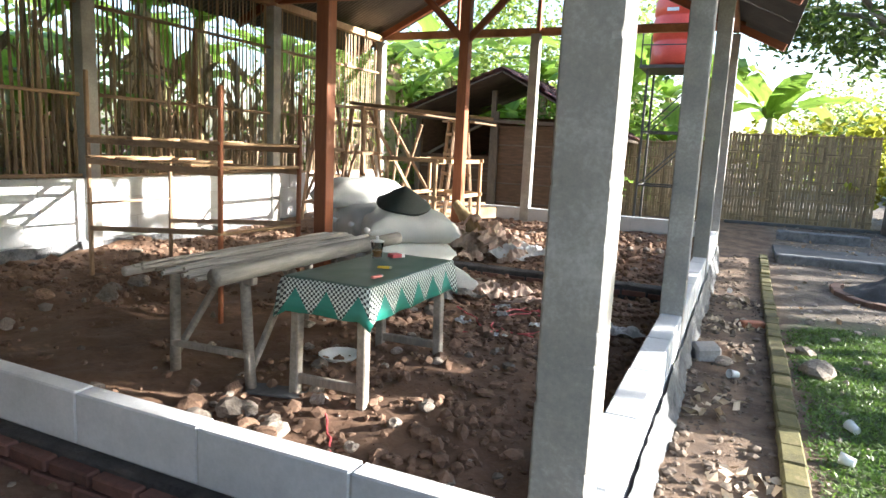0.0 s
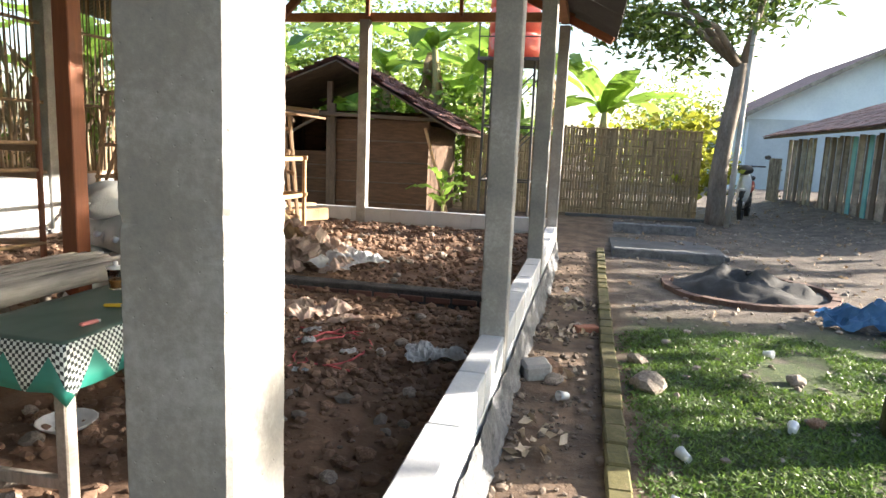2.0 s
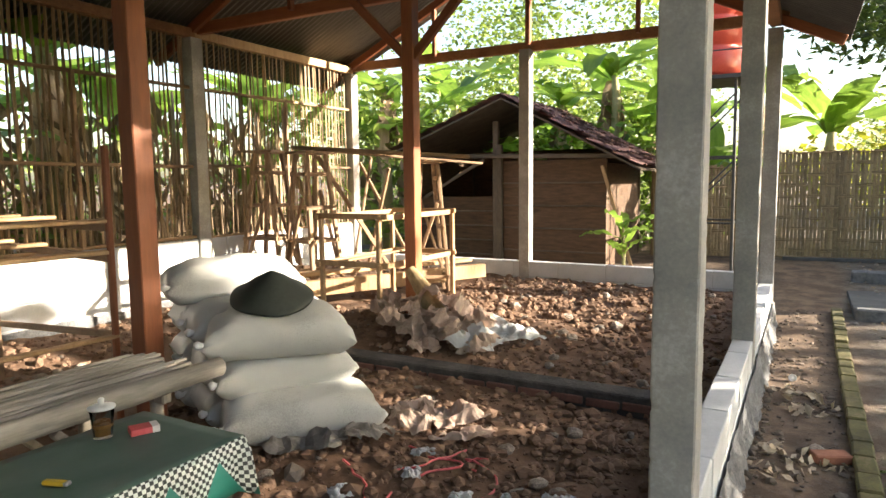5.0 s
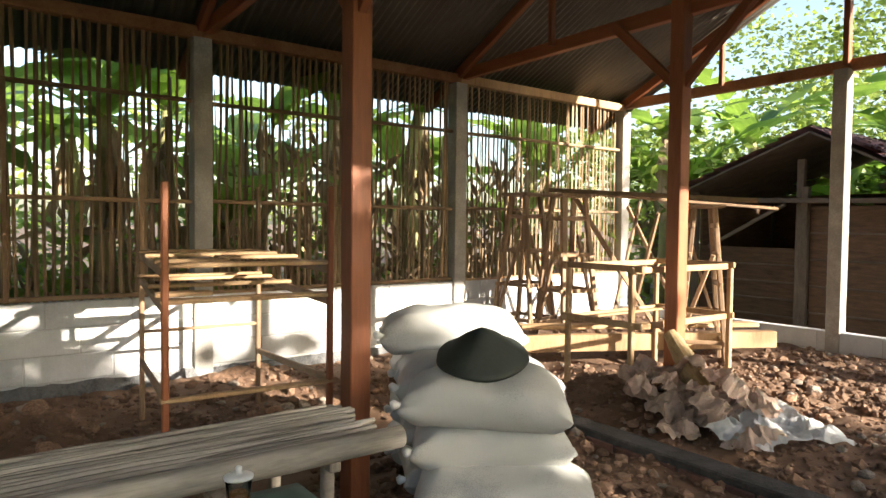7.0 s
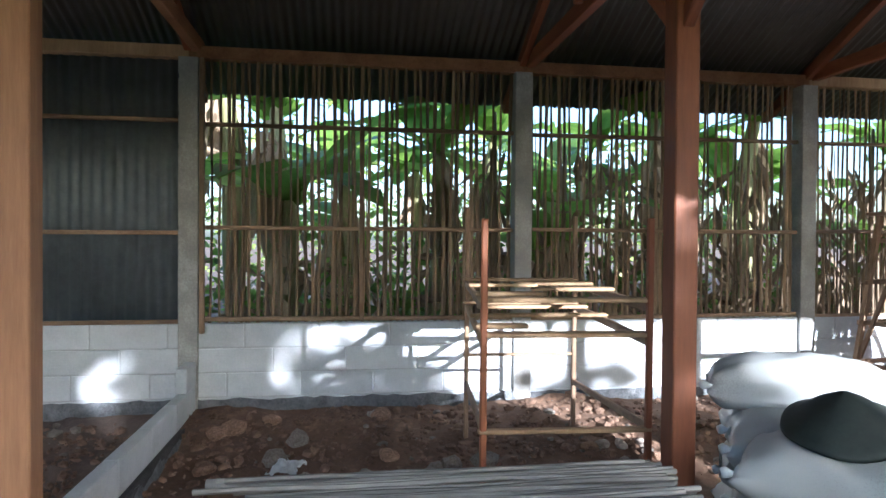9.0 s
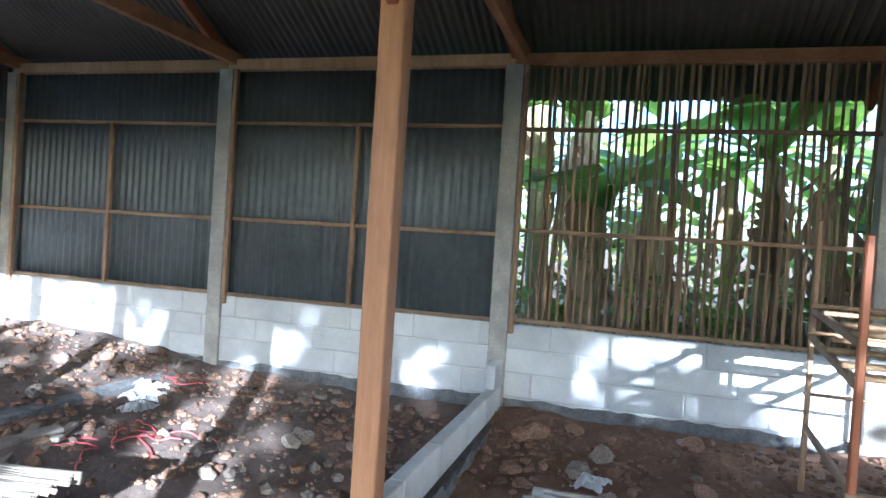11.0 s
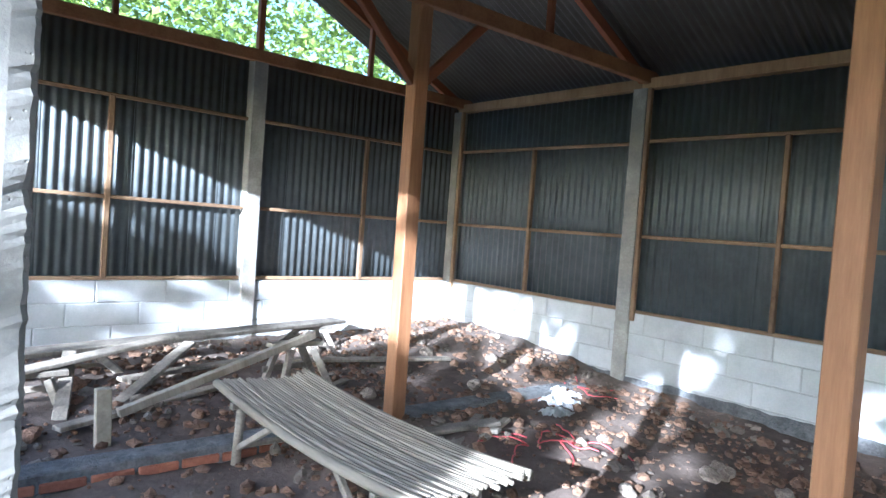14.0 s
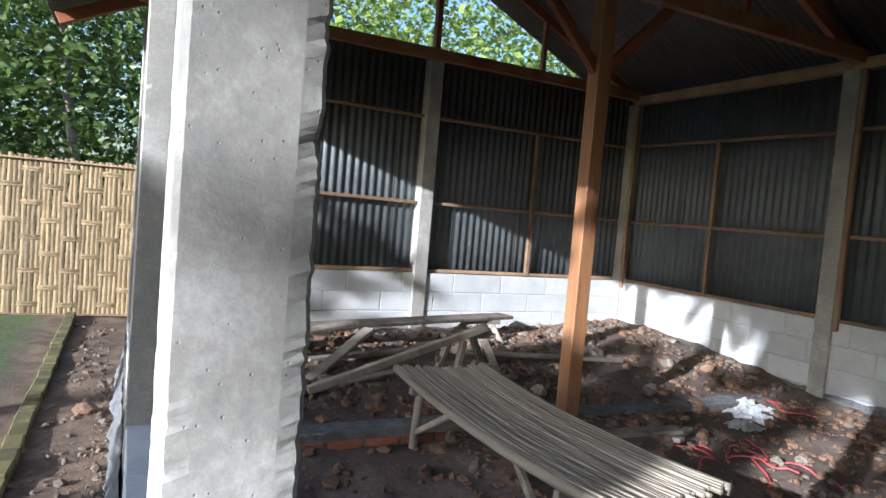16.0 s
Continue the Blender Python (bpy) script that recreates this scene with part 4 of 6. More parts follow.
for x0, x1, y, zt in ((-4.5, -2.7, 12.85, 1.92), (-6.3, -4.65, 13.0, 1.3)):
    p = part("wall_panel", block((x0, y, 0), (x1, y + 0.04, zt), 0.004), M_HUTWALL, hut)
    for k in range(1, 5):
        timber("batten", (x0, y - 0.012, k * zt / 5), (x1, y - 0.012, k * zt / 5), 0.02, 0.03, M_DARKWOOD, hut)
part("wall_panel", block((-2.76, 12.9, 0), (-2.72, 15.3, 1.85), 0.004), M_HUTWALL, hut)
part("wall_panel", block((-6.3, 15.28, 0), (-2.7, 15.32, 2.2), 0.004), M_HUTWALL, hut)
part("wall_panel", block((-6.34, 13.0, 0), (-6.3, 15.3, 2.1), 0.004), M_HUTWALL, hut)
timber("door_frame", (-4.62, 12.8, 0), (-4.62, 12.8, 2.6), 0.1, 0.08, M_DARKWOOD, hut)
timber("lintel", (-6.5, 12.7, 2.05), (-2.5, 12.7, 1.95), 0.07, 0.07, M_DARKWOOD, hut)
timber("prop", (-2.2, 12.75, 0.0), (-2.75, 12.75, 1.8), 0.05, 0.05, M_WOOD_PALE, hut)
timber("prop", (-6.0, 12.7, 1.3), (-4.8, 12.7, 1.95), 0.05, 0.05, M_DARKWOOD, hut)
r_ = random.Random(9)
shrub = tagged(holder("leafy_plant", (-2.2, 11.9, 0.0)), "young broad-leaved green plant beside the hut", "plant")
for k in range(9):
    ob = part("leaf", banana_leaf(r_.uniform(0.4, 0.7), 0.17, 1.0, 0.0, r_), M_BANANA, shrub, smooth=True)
    ob.matrix_basis = pose(0, 0, 0.45 + 0.06 * k, 0, 0, k * 137) @ pose(0, 0, 0, 0, -r_.uniform(30, 70), 0)
bm = bmesh.new()
tube(bm, [(0, 0, -0.1), (0.02, 0, 0.5), (0, 0, 1.0)], [0.03, 0.025, 0.01], 6)
part("stem", bm, M_STEM, shrub)

# ---- water tank on its steel tower ----
tank = tagged(holder("water_tank", (-1.3, 13.5, 3.1)), "red plastic water tank standing on a steel tower", "water tank")
prof = [(0.0, 0.02), (0.44, 0.02), (0.47, 0.06), (0.47, 0.42), (0.45, 0.44), (0.45, 0.48), (0.47, 0.50), (0.47, 0.86), (0.45, 0.88), (0.45, 0.92), (0.47, 0.94), (0.46, 1.18), (0.36, 1.32), (0.17, 1.36), (0.17, 1.42), (0.0, 1.43)]
bm = bmesh.new()
ring0 = None
for rr, z in prof:
    ring = [bm.verts.new((rr * math.cos(k * math.tau / 28), rr * math.sin(k * math.tau / 28), z)) for k in range(28)] if rr else [bm.verts.new((0, 0, z))]
    if ring0:
        for k in range(28):
            a = (ring0[k % len(ring0)], ring0[(k + 1) % len(ring0)], ring[(k + 1) % len(ring)], ring[k % len(ring)])
            bm.faces.new(list(dict.fromkeys(a)))
    ring0 = ring
part("tank_body", bm, M_RED, tank, smooth=True)
body_ = [o for o in tank.children][0]
lab = bmesh.new()
box(lab, (-0.1, -0.472, 0.98), (0.2, 0.006, 0.06))
part("label_strip", lab, M_PLASTIC, body_, "plain white label strip")
tower = tagged(holder("tank_tower", (-1.3, 13.5, 0.0)), "dark steel tower with cross braces under the tank", "tower")
for sx in (-1, 1):
    for sy in (-1, 1):
        timber("leg", (sx * 0.46, sy * 0.46, -0.1), (sx * 0.44, sy * 0.44, 3.06), 0.045, 0.045, M_STEEL, tower)
for s in (-1, 1):
    for z in (0.9, 1.9):
        timber("bar", (-0.46, s * 0.46, z), (0.46, s * 0.46, z), 0.03, 0.03, M_STEEL, tower)
        timber("bar", (s * 0.46, -0.46, z), (s * 0.46, 0.46, z), 0.03, 0.03, M_STEEL, tower)
        timber("brace", (-0.46, s * 0.46, z), (0.46, s * 0.46, z + 0.95), 0.025, 0.025, M_STEEL, tower)
part("platform", block((-0.58, -0.58, 3.04), (0.58, 0.58, 3.1), 0.004), M_STEEL, tower)
for z in (3.45, 3.8):
    for s in (-1, 1):
        timber("guard_bar", (-0.56, s * 0.56, z), (0.56, s * 0.56, z), 0.02, 0.02, M_STEEL, tower)
for sx in (-1, 1):
    for sy in (-1, 1):
        timber("guard_post", (sx * 0.56, sy * 0.56, 3.08), (sx * 0.56, sy * 0.56, 3.82), 0.025, 0.025, M_STEEL, tower)

# ---- house and lean-to across the lane ----
house = tagged(holder("house"), "pale blue plastered house with a tiled gable roof", "house")
hb = bmesh.new()
vs = [hb.verts.new(p) for p in ((6.4, 30, 0), (16.2, 30, 0), (16.2, 30, 3.3), (11.2, 30, 5.85), (6.4, 30, 3.25))]
f = hb.faces.new(vs)
ext = bmesh.ops.extrude_face_region(hb, geom=[f])
for v in ext["geom"]:
    if isinstance(v, bmesh.types.BMVert):
        v.co.y += 9
part("wall", hb, M_HOUSE, house)
part("wall_skirt", block((6.36, 29.94, 0), (16.25, 29.99, 3.15), 0.003), M_HOUSE_GREY, house, "bare grey cement lower wall")
for a, b in (((11.2, 5.95), (5.9, 3.12)), ((11.2, 5.95), (16.7, 3.15))):
    rb = bmesh.new()
    beam(rb, (a[0], 34.2, a[1]), (b[0], 34.2, b[1]), 9.6, 0.12)
    rob = part("roof", rb, M_TILE, house)
    part("barge_board", beam(bmesh.new(), (a[0], 29.38, a[1] - 0.02), (b[0], 29.38, b[1] - 0.02), 0.05, 0.16), M_WOOD_GREY, house)
part("wall", block((6.38, 29.7, 0.4), (6.44, 29.95, 3.0)), M_HOUSE, house)
shed = tagged(holder("lean_to"), "grey plank lean-to under a low tiled roof", "shed")
for k in range(34):
    y = 14.3 + k * 0.2
    h_ = 2.05 + 0.01 * (k % 5)
    if k in (20, 21, 22):
        continue
    ob = timber("plank", (5.6 + 0.03 * (k % 2), y, 0.3), (5.6 + 0.03 * (k % 2), y, h_), 0.025, 0.205, (M_DARKWOOD if k % 3 == 1 else M_WOOD_GREY) if k not in (6, 10) else M_TEAL, shed, up=(0, 1, 0))
rb = bmesh.new()
beam(rb, (5.15, 17.9, 2.12), (8.8, 17.9, 3.35), 7.9, 0.05)
part("roof_boarding", rb, M_DARKWOOD, shed)
first = None
for j in range(9):
    for i in range(26):
        u = (j + 0.5) / 9
        m = pose(5.1 + 3.6 * u, 14.0 + i * 0.3, 2.17 + 1.22 * u, 0, -18.5 + random.uniform(-3, 3), random.uniform(-3, 3))
        if first is None:
            first = part("roof_tile", block((-0.24, -0.145, 0), (0.24, 0.145, 0.02), 0.004), M_TILE, shed)
            first.matrix_basis = m
        else:
            twin(first, m, shed)
part("wall", block((5.75, 13.9, 0.2), (8.8, 14.3, 2.2)), M_WOOD_GREY, shed)
part("wall", block((8.7, 14.3, 0.2), (8.8, 21.5, 3.2)), M_WOOD_GREY, shed)
gate = tagged(holder("picket_gate", (5.1, 19.6, 0.4)), "low weathered bamboo picket gate", "gate")
for k in range(9):
    timber("picket", (0.0, k * 0.13, 0), (0.0, k * 0.13, 1.15), 0.035, 0.05, M_WOOD_GREY, gate)
for z in (0.3, 0.85):
    timber("rail", (0.03, -0.05, z), (0.03, 1.1, z), 0.03, 0.04, M_WOOD_GREY, gate)

# ---- parked motorbike ----
bike = tagged(holder("motorbike", (3.72, 16.9, 0.17), 66), "red and white motorbike parked on the lane", "motorbike")
bike.matrix_basis = pose(3.72, 16.9, 0.17, 0, 0, 72) @ Matrix.Scale(1.15, 4)
for wx in (-0.6, 0.6):
    bm = bmesh.new()
    tube(bm, [(wx + 0.27 * math.cos(a), 0, 0.29 + 0.27 * math.sin(a)) for a in [k * math.tau / 20 for k in range(21)]], 0.045, 7, False)
    hub = bmesh.new()
    tube(hub, [(wx, -0.05, 0.29), (wx, 0.05, 0.29)], 0.06, 12)
    w_ = part("wheel", hub, M_CHROME, bike, smooth=True)
    part("tyre", bm, M_TYRE, w_, smooth=True)
    bm = bmesh.new()
    for a in range(5):
        t_ = a * math.tau / 5
        beam(bm, (wx, 0, 0.29), (wx + 0.24 * math.cos(t_), 0, 0.29 + 0.24 * math.sin(t_)), 0.02, 0.03)
    part("rim", bm, M_CHROME, w_)


def lump(name, c, s, material, parent, sub=2, label="", power=0.25):
    bm = bmesh.new()
    bmesh.ops.create_icosphere(bm, subdivisions=sub, radius=1.0)
    for v in bm.verts:
        k = 1 + power * fbm(*(v.co * 1.2 + Vector(c) * 3), 1.0)
        v.co = Vector((v.co.x * s[0] * k + c[0], v.co.y * s[1] * k + c[1], v.co.z * s[2] * k + c[2]))
    return part(name, bm, material, parent, label, True)


lump("fairing", (-0.42, 0, 0.62), (0.15, 0.13, 0.30), M_PLASTIC, bike, power=0.1)
lump("headlight", (-0.5, 0, 0.95), (0.12, 0.14, 0.1), M_STEEL, bike, power=0.1)
lump("body", (0.25, 0, 0.62), (0.45, 0.13, 0.15), M_RED, bike, power=0.1)
lump("seat", (0.3, 0, 0.78), (0.42, 0.12, 0.06), M_TYRE, bike, power=0.1)
lump("engine", (0.05, 0, 0.35), (0.28, 0.12, 0.14), M_STEEL, bike, power=0.2)
timber("fork", (-0.6, 0.08, 0.3), (-0.4, 0.08, 0.9), 0.04, 0.04, M_CHROME, bike)
timber("handlebar", (-0.38, -0.33, 1.02), (-0.38, 0.33, 1.02), 0.03, 0.03, M_STEEL, bike)
lump("mirror", (-0.36, 0.34, 1.2), (0.02, 0.06, 0.04), M_STEEL, bike)
lump("mirror", (-0.36, -0.34, 1.2), (0.02, 0.06, 0.04), M_STEEL, bike)
part("front_mudguard", block((-0.8, -0.05, 0.56), (-0.42, 0.05, 0.6), 0.01), M_PLASTIC, bike)

# ================= things inside the shed =================
# ---- table with a patterned cloth ----
def cloth_material():
    m = bpy.data.materials.new("green_patterned_oilcloth")
    m.use_nodes = True
    nt = m.node_tree
    n, l = nt.nodes, nt.links
    bsdf = n["Principled BSDF"]
    bsdf.inputs["Roughness"].default_value = 0.45
    uv = n.new("ShaderNodeUVMap")
    sep = n.new("ShaderNodeSeparateXYZ")
    l.new(uv.outputs[0], sep.inputs[0])

    def op(o, a, b=0.0):
        k = n.new("ShaderNodeMath")
        k.operation = o
        for i, v in enumerate((a, b)):
            if isinstance(v, (int, float)):
                k.inputs[i].default_value = v
            else:
                l.new(v, k.inputs[i])
        return k.outputs[0]

    def mix(f, a, b):
        k = n.new("ShaderNodeMix")
        k.data_type = "RGBA"
        l.new(f, k.inputs["Factor"])
        for i, v in ((6, a), (7, b)):
            if isinstance(v, tuple):
                k.inputs[i].default_value = (*v, 1)
            else:
                l.new(v, k.inputs[i])
        return k.outputs[2]

    chk = n.new("ShaderNodeTexChecker")
    chk.inputs["Scale"].default_value = 76
    chk.inputs["Color1"].default_value, chk.inputs["Color2"].default_value = (0.02, 0.03, 0.03, 1), (0.62, 0.68, 0.64, 1)
    l.new(uv.outputs[0], chk.inputs["Vector"])
    # v runs from the table's edge down the hanging border; triangles of checks on teal
    tri = op("PINGPONG", op("MULTIPLY", sep.outputs["X"], 5.4), 0.5)
    inside = op("GREATER_THAN", op("SUBTRACT", 0.20, op("MULTIPLY", tri, 0.27)), sep.outputs["Y"])
    edge = op("GREATER_THAN", sep.outputs["Y"], 0.015)
    noi = n.new("ShaderNodeTexNoise")
    noi.inputs["Scale"].default_value, noi.inputs["Detail"].default_value = 5, 6
    top = mix(noi.outputs["Fac"], (0.022, 0.075, 0.06), (0.12, 0.17, 0.15))
    teal = mix(noi.outputs["Fac"], (0.015, 0.15, 0.115), (0.04, 0.28, 0.22))
    border = mix(inside, teal, chk.outputs["Color"])
    l.new(mix(edge, top, border), bsdf.inputs["Base Color"])
    return m


M_CLOTH = cloth_material()
TX0, TX1, TY0, TY1, TZ = -2.04, -1.525, 2.94, 3.93, 0.745
table = tagged(holder("table", ((TX0 + TX1) / 2, (TY0 + TY1) / 2, 0.0)), "low wooden table with grey weathered legs", "table")
hx, hy = (TX1 - TX0) / 2 - 0.03, (TY1 - TY0) / 2 - 0.03
part("tabletop", block((-hx, -hy, TZ - 0.035), (hx, hy, TZ - 0.008), 0.004), M_WOOD_GREY, table)
for sx in (-1, 1):
    for sy in (-1, 1):
        fz = floor_z((TX0 + TX1) / 2 + sx * hx, (TY0 + TY1) / 2 + sy * hy) - 0.04
        timber("leg", (sx * (hx - 0.02), sy * (hy - 0.02), fz), (sx * (hx - 0.03), sy * (hy - 0.03), TZ - 0.04), 0.05, 0.055, M_WOOD_GREY, table)
for sy in (-1, 1):
    timber("stretcher", (-hx + 0.03, sy * (hy - 0.02), 0.2), (hx - 0.03, sy * (hy - 0.02), 0.21), 0.03, 0.05, M_WOOD_GREY, table)
for sx in (-1, 1):
    timber("apron", (sx * (hx - 0.03), -hy + 0.03, TZ - 0.07), (sx * (hx - 0.03), hy - 0.03, TZ - 0.07), 0.02, 0.06, M_WOOD_GREY, table)

bm = bmesh.new()
uvl = bm.loops.layers.uv.new("UVMap")
nx, ny = 12, 20
grid = {}
for i in range(nx + 1):
    for j in range(ny + 1):
        x, y = TX0 + (TX1 - TX0) * i / nx, TY0 + (TY1 - TY0) * j / ny
        grid[i, j] = bm.verts.new((x, y, TZ + 0.003 * fbm(x, y, 2, 9)))
for i in range(nx):
    for j in range(ny):
        f = bm.faces.new((grid[i, j], grid[i + 1, j], grid[i + 1, j + 1], grid[i, j + 1]))
        for lp in f.loops:
            lp[uvl].uv = (lp.vert.co.y, -0.05)
loop_ = [(i, 0) for i in range(nx)] + [(nx, j) for j in range(ny)] + [(i, ny) for i in range(nx, 0, -1)] + [(0, j) for j in range(ny, 0, -1)]
dist, prev, u0 = 0.0, None, 0.0
cx_, cy_ = (TX0 + TX1) / 2, (TY0 + TY1) / 2
cols = []
for k, (i, j) in enumerate(loop_ + loop_[:1]):
    v = grid[i, j]
    if prev:
        dist += (v.co - prev.co).length
    prev = v
    corner = (i in (0, nx)) and (j in (0, ny))
    sx = (1 if i == nx else -1 if i == 0 else 0)
    sy = (1 if j == ny else -1 if j == 0 else 0)
    col = [v]
    for r in range(1, 5):
        d = 0.17 * r / 4 * (1.25 if corner else 1.0)
        fl = (0.006 + 0.012 * (r / 4)) * (1.6 if corner else 1) + 0.007 * math.sin(dist * 21) * r / 4
        col.append(bm.verts.new((v.co.x + sx * fl, v.co.y + sy * fl, v.co.z - d)))
    cols.append((col, dist))
for (a, da), (b, db) in zip(cols, cols[1:]):
    for r in range(4):
        f = bm.faces.new((a[r], a[r + 1], b[r + 1], b[r]))
        for lp, (uu, vv) in zip(f.loops, ((da, r), (da, r + 1), (db, r + 1), (db, r))):
            lp[uvl].uv = (uu, 0.02 + 0.17 * vv / 4)
cloth = part("tablecloth", bm, M_CLOTH, None, smooth=True)
tagged(cloth, "dark green oilcloth with checked teal border on the table", "tablecloth")
mod = cloth.modifiers.new("thickness", "SOLIDIFY")
mod.thickness = 0.002

# small things on the table and bench
def cup(name, at, r, h, material, label, category, tilt=0.0, turn=0.0):
    c = tagged(holder(name, at), label, category)
    bm = bmesh.new()
    rings = []
    for rr, z in ((r * 0.72, 0), (r * 0.85, h * 0.5), (r, h), (r * 0.93, h), (r * 0.78, h * 0.5), (r * 0.66, 0.004)):
        rings.append([bm.verts.new((rr * math.cos(q * math.tau / 14), rr * math.sin(q * math.tau / 14), z)) for q in range(14)])
    for a, b in zip(rings, rings[1:]):
        for q in range(14):
            bm.faces.new((a[q], a[(q + 1) % 14], b[(q + 1) % 14], b[q]))
    bm.faces.new(rings[-1])
    part("cup_body", bm, material, c, smooth=True)
    c.matrix_basis = pose(*at, tilt, 0, turn)
    return c


glass = tagged(holder("coffee_glass", (-1.93, 3.70, TZ + 0.004)), "clear glass of coffee with a white lid on the cloth", "glass")
M_GLASS = bpy.data.materials.new("clear_glass")
M_GLASS.use_nodes = True
gb = M_GLASS.node_tree.nodes["Principled BSDF"]
gb.inputs["Transmission Weight"].default_value, gb.inputs["Roughness"].default_value, gb.inputs["IOR"].default_value = 1.0, 0.03, 1.06
M_COFFEE = mat("milky_coffee", (0.20, 0.10, 0.03), (0.34, 0.18, 0.06), 6.0, rough=0.3, bump=0.0)
M_YELLOW = mat("yellow_plastic", (0.55, 0.36, 0.03), (0.75, 0.52, 0.06), 6.0, rough=0.4, bump=0.0)
M_PINK = mat("pink_plastic", (0.55, 0.16, 0.16), (0.70, 0.28, 0.26), 6.0, rough=0.4, bump=0.0)


def lathe(prof, segs=20):
    bm = bmesh.new()
    rings = [[bm.verts.new((r * math.cos(q * math.tau / segs), r * math.sin(q * math.tau / segs), z)) for q in range(segs)] for r, z in prof]
    for a, b in zip(rings, rings[1:]):
        for q in range(segs):
            bm.faces.new((a[q], a[(q + 1) % segs], b[(q + 1) % segs], b[q]))
    bm.faces.new(rings[0][::-1])
    bm.faces.new(rings[-1])
    return bm


part("tumbler", lathe([(0.030, 0), (0.038, 0.095), (0.035, 0.095), (0.027, 0.006)]), M_GLASS, glass, smooth=True)
part("coffee", lathe([(0.026, 0.008), (0.031, 0.045)]), M_COFFEE, glass, "brown coffee in the lower half")
part("lid", lathe([(0.042, 0.097), (0.043, 0.103), (0.020, 0.110), (0.009, 0.112), (0.010, 0.128), (0.006, 0.132)]), M_PLASTIC, glass, "white lid with a knob", True)
pack = part("cigarette_pack", block((-0.045, -0.028, 0), (0.045, 0.028, 0.022), 0.002), M_STRING, None)
pack.matrix_basis = pose(-1.845, 3.79, TZ + 0.004, 0, 0, 65)
tagged(pack, "small red cigarette pack lying on the green cloth", "pack")
part("pack_lid", block((0.020, -0.0285, -0.0005), (0.0455, 0.0285, 0.0225), 0.002), M_PLASTIC, pack, "white flip top")
for name, x, y, a, m_, lab_ in (("lighter", -1.62, 3.17, 80, M_PINK, "pink plastic lighter lying on the green cloth"), ("wrapper", -1.72, 3.42, 20, M_YELLOW, "folded yellow wrapper lying on the green cloth")):
    ob = part(name, block((-0.037, -0.012, 0), (0.037, 0.012, 0.014), 0.005), m_, None)
    ob.matrix_basis = pose(x, y, TZ + 0.004, 0, 0, a)
    tagged(ob, lab_, name)
    part("end_cap", block((0.028, -0.011, 0.001), (0.044, 0.011, 0.013), 0.003), M_CHROME, ob)

# ---- weathered bench of bamboo slabs ----
def bamboo_bench(name, label, x0, x1, y0, y1, z, sag, strips, material, log=False, overhang=0.0):
    b = tagged(holder(name, ((x0 + x1) / 2, (y0 + y1) / 2, 0)), label, "bench")
    hx, hy = (x1 - x0) / 2, (y1 - y0) / 2
    w = 2 * hx / strips
    for k in range(strips):
        bm = bmesh.new()
        xk = -hx + (k + 0.5) * w
        n = 10
        dy0, dy1 = (random.uniform(-0.02, 0.22) if log else random.uniform(-0.02, 0.05)), random.uniform(-0.03, 0.03) * (1.5 if log else 1)
        lift = (0.007 * math.sin((k // 4) * 2.4) if log else 0.0)
        prev = None
        wob = random.uniform(0, 6)
        for i in range(n + 1):
            y = -hy + dy0 + (2 * hy - dy0 + dy1) * i / n
            zz = z - sag * (1 - (y / hy) ** 2) + lift + (0.012 * math.sin(k * 1.7) * (1 - i / n) if log else 0) + 0.004 * math.sin(i * 1.3 + wob) - (0.025 * (1 - (xk / hx) ** 2) if sag else 0)
            xx = xk + 0.004 * math.sin(i * 0.9 + wob)
            row = [bm.verts.new((xx - w * 0.43, y, zz - 0.010)), bm.verts.new((xx - w * 0.25, y, zz)), bm.verts.new((xx + w * 0.25, y, zz)), bm.verts.new((xx + w * 0.43, y, zz - 0.010)), bm.verts.new((xx, y, zz - 0.022))]
            if prev:
                for q in range(5):
                    bm.faces.new((prev[q], prev[(q + 1) % 5], row[(q + 1) % 5], row[q]))
            else:
                bm.faces.new(row[::-1])
            prev = row
        bm.faces.new(prev)
        part("bamboo_strip", bm, material, b)
    for s in (-1, 1):
        y = s * (hy - 0.28)
        timber("cross_bar", (-hx - 0.02, y, z - sag - 0.05), (hx + 0.02, y, z - sag - 0.05), 0.045, 0.045, M_WOOD_GREY, b)
        for sx in (-1, 1):
            gx, gy = (x0 + x1) / 2 + sx * hx, (y0 + y1) / 2 + y
            fz = floor_z(gx, gy) - 0.04
            bm = bmesh.new()
            tube(bm, [(sx * (hx - 0.02), y - s * 0.02, fz), (sx * (hx - 0.05), y, z - 0.04)], [0.03, 0.027], 8)
            part("leg", bm, M_WOOD_GREY, b, smooth=True)
            timber("brace", (sx * (hx - 0.03), y, fz + 0.12), (sx * (hx - 0.06), y - s * 0.42, z - sag - 0.06), 0.035, 0.035, M_WOOD_GREY, b)
        timber("stretcher", (-hx + 0.02, y, 0.28), (hx - 0.02, y, 0.3), 0.035, 0.035, M_WOOD_GREY, b)
    for s in (-1, 1):
        bm = bmesh.new()
        n = 8
        rise = 0.012 if log and s > 0 else -0.03
        tube(bm, [(s * hx + (0.015 if rise > 0 else 0), -hy + 2 * hy * i / n, z - sag * (1 - ((-hy + 2 * hy * i / n) / hy) ** 2) + rise) for i in range(n + 1)], [0.043 * (1 + 0.09 * (q % 3 == 0)) for q in range(n + 1)] if log and s > 0 else 0.026, 12)
        part("edge_pole", bm, material, b, smooth=True)
    return b


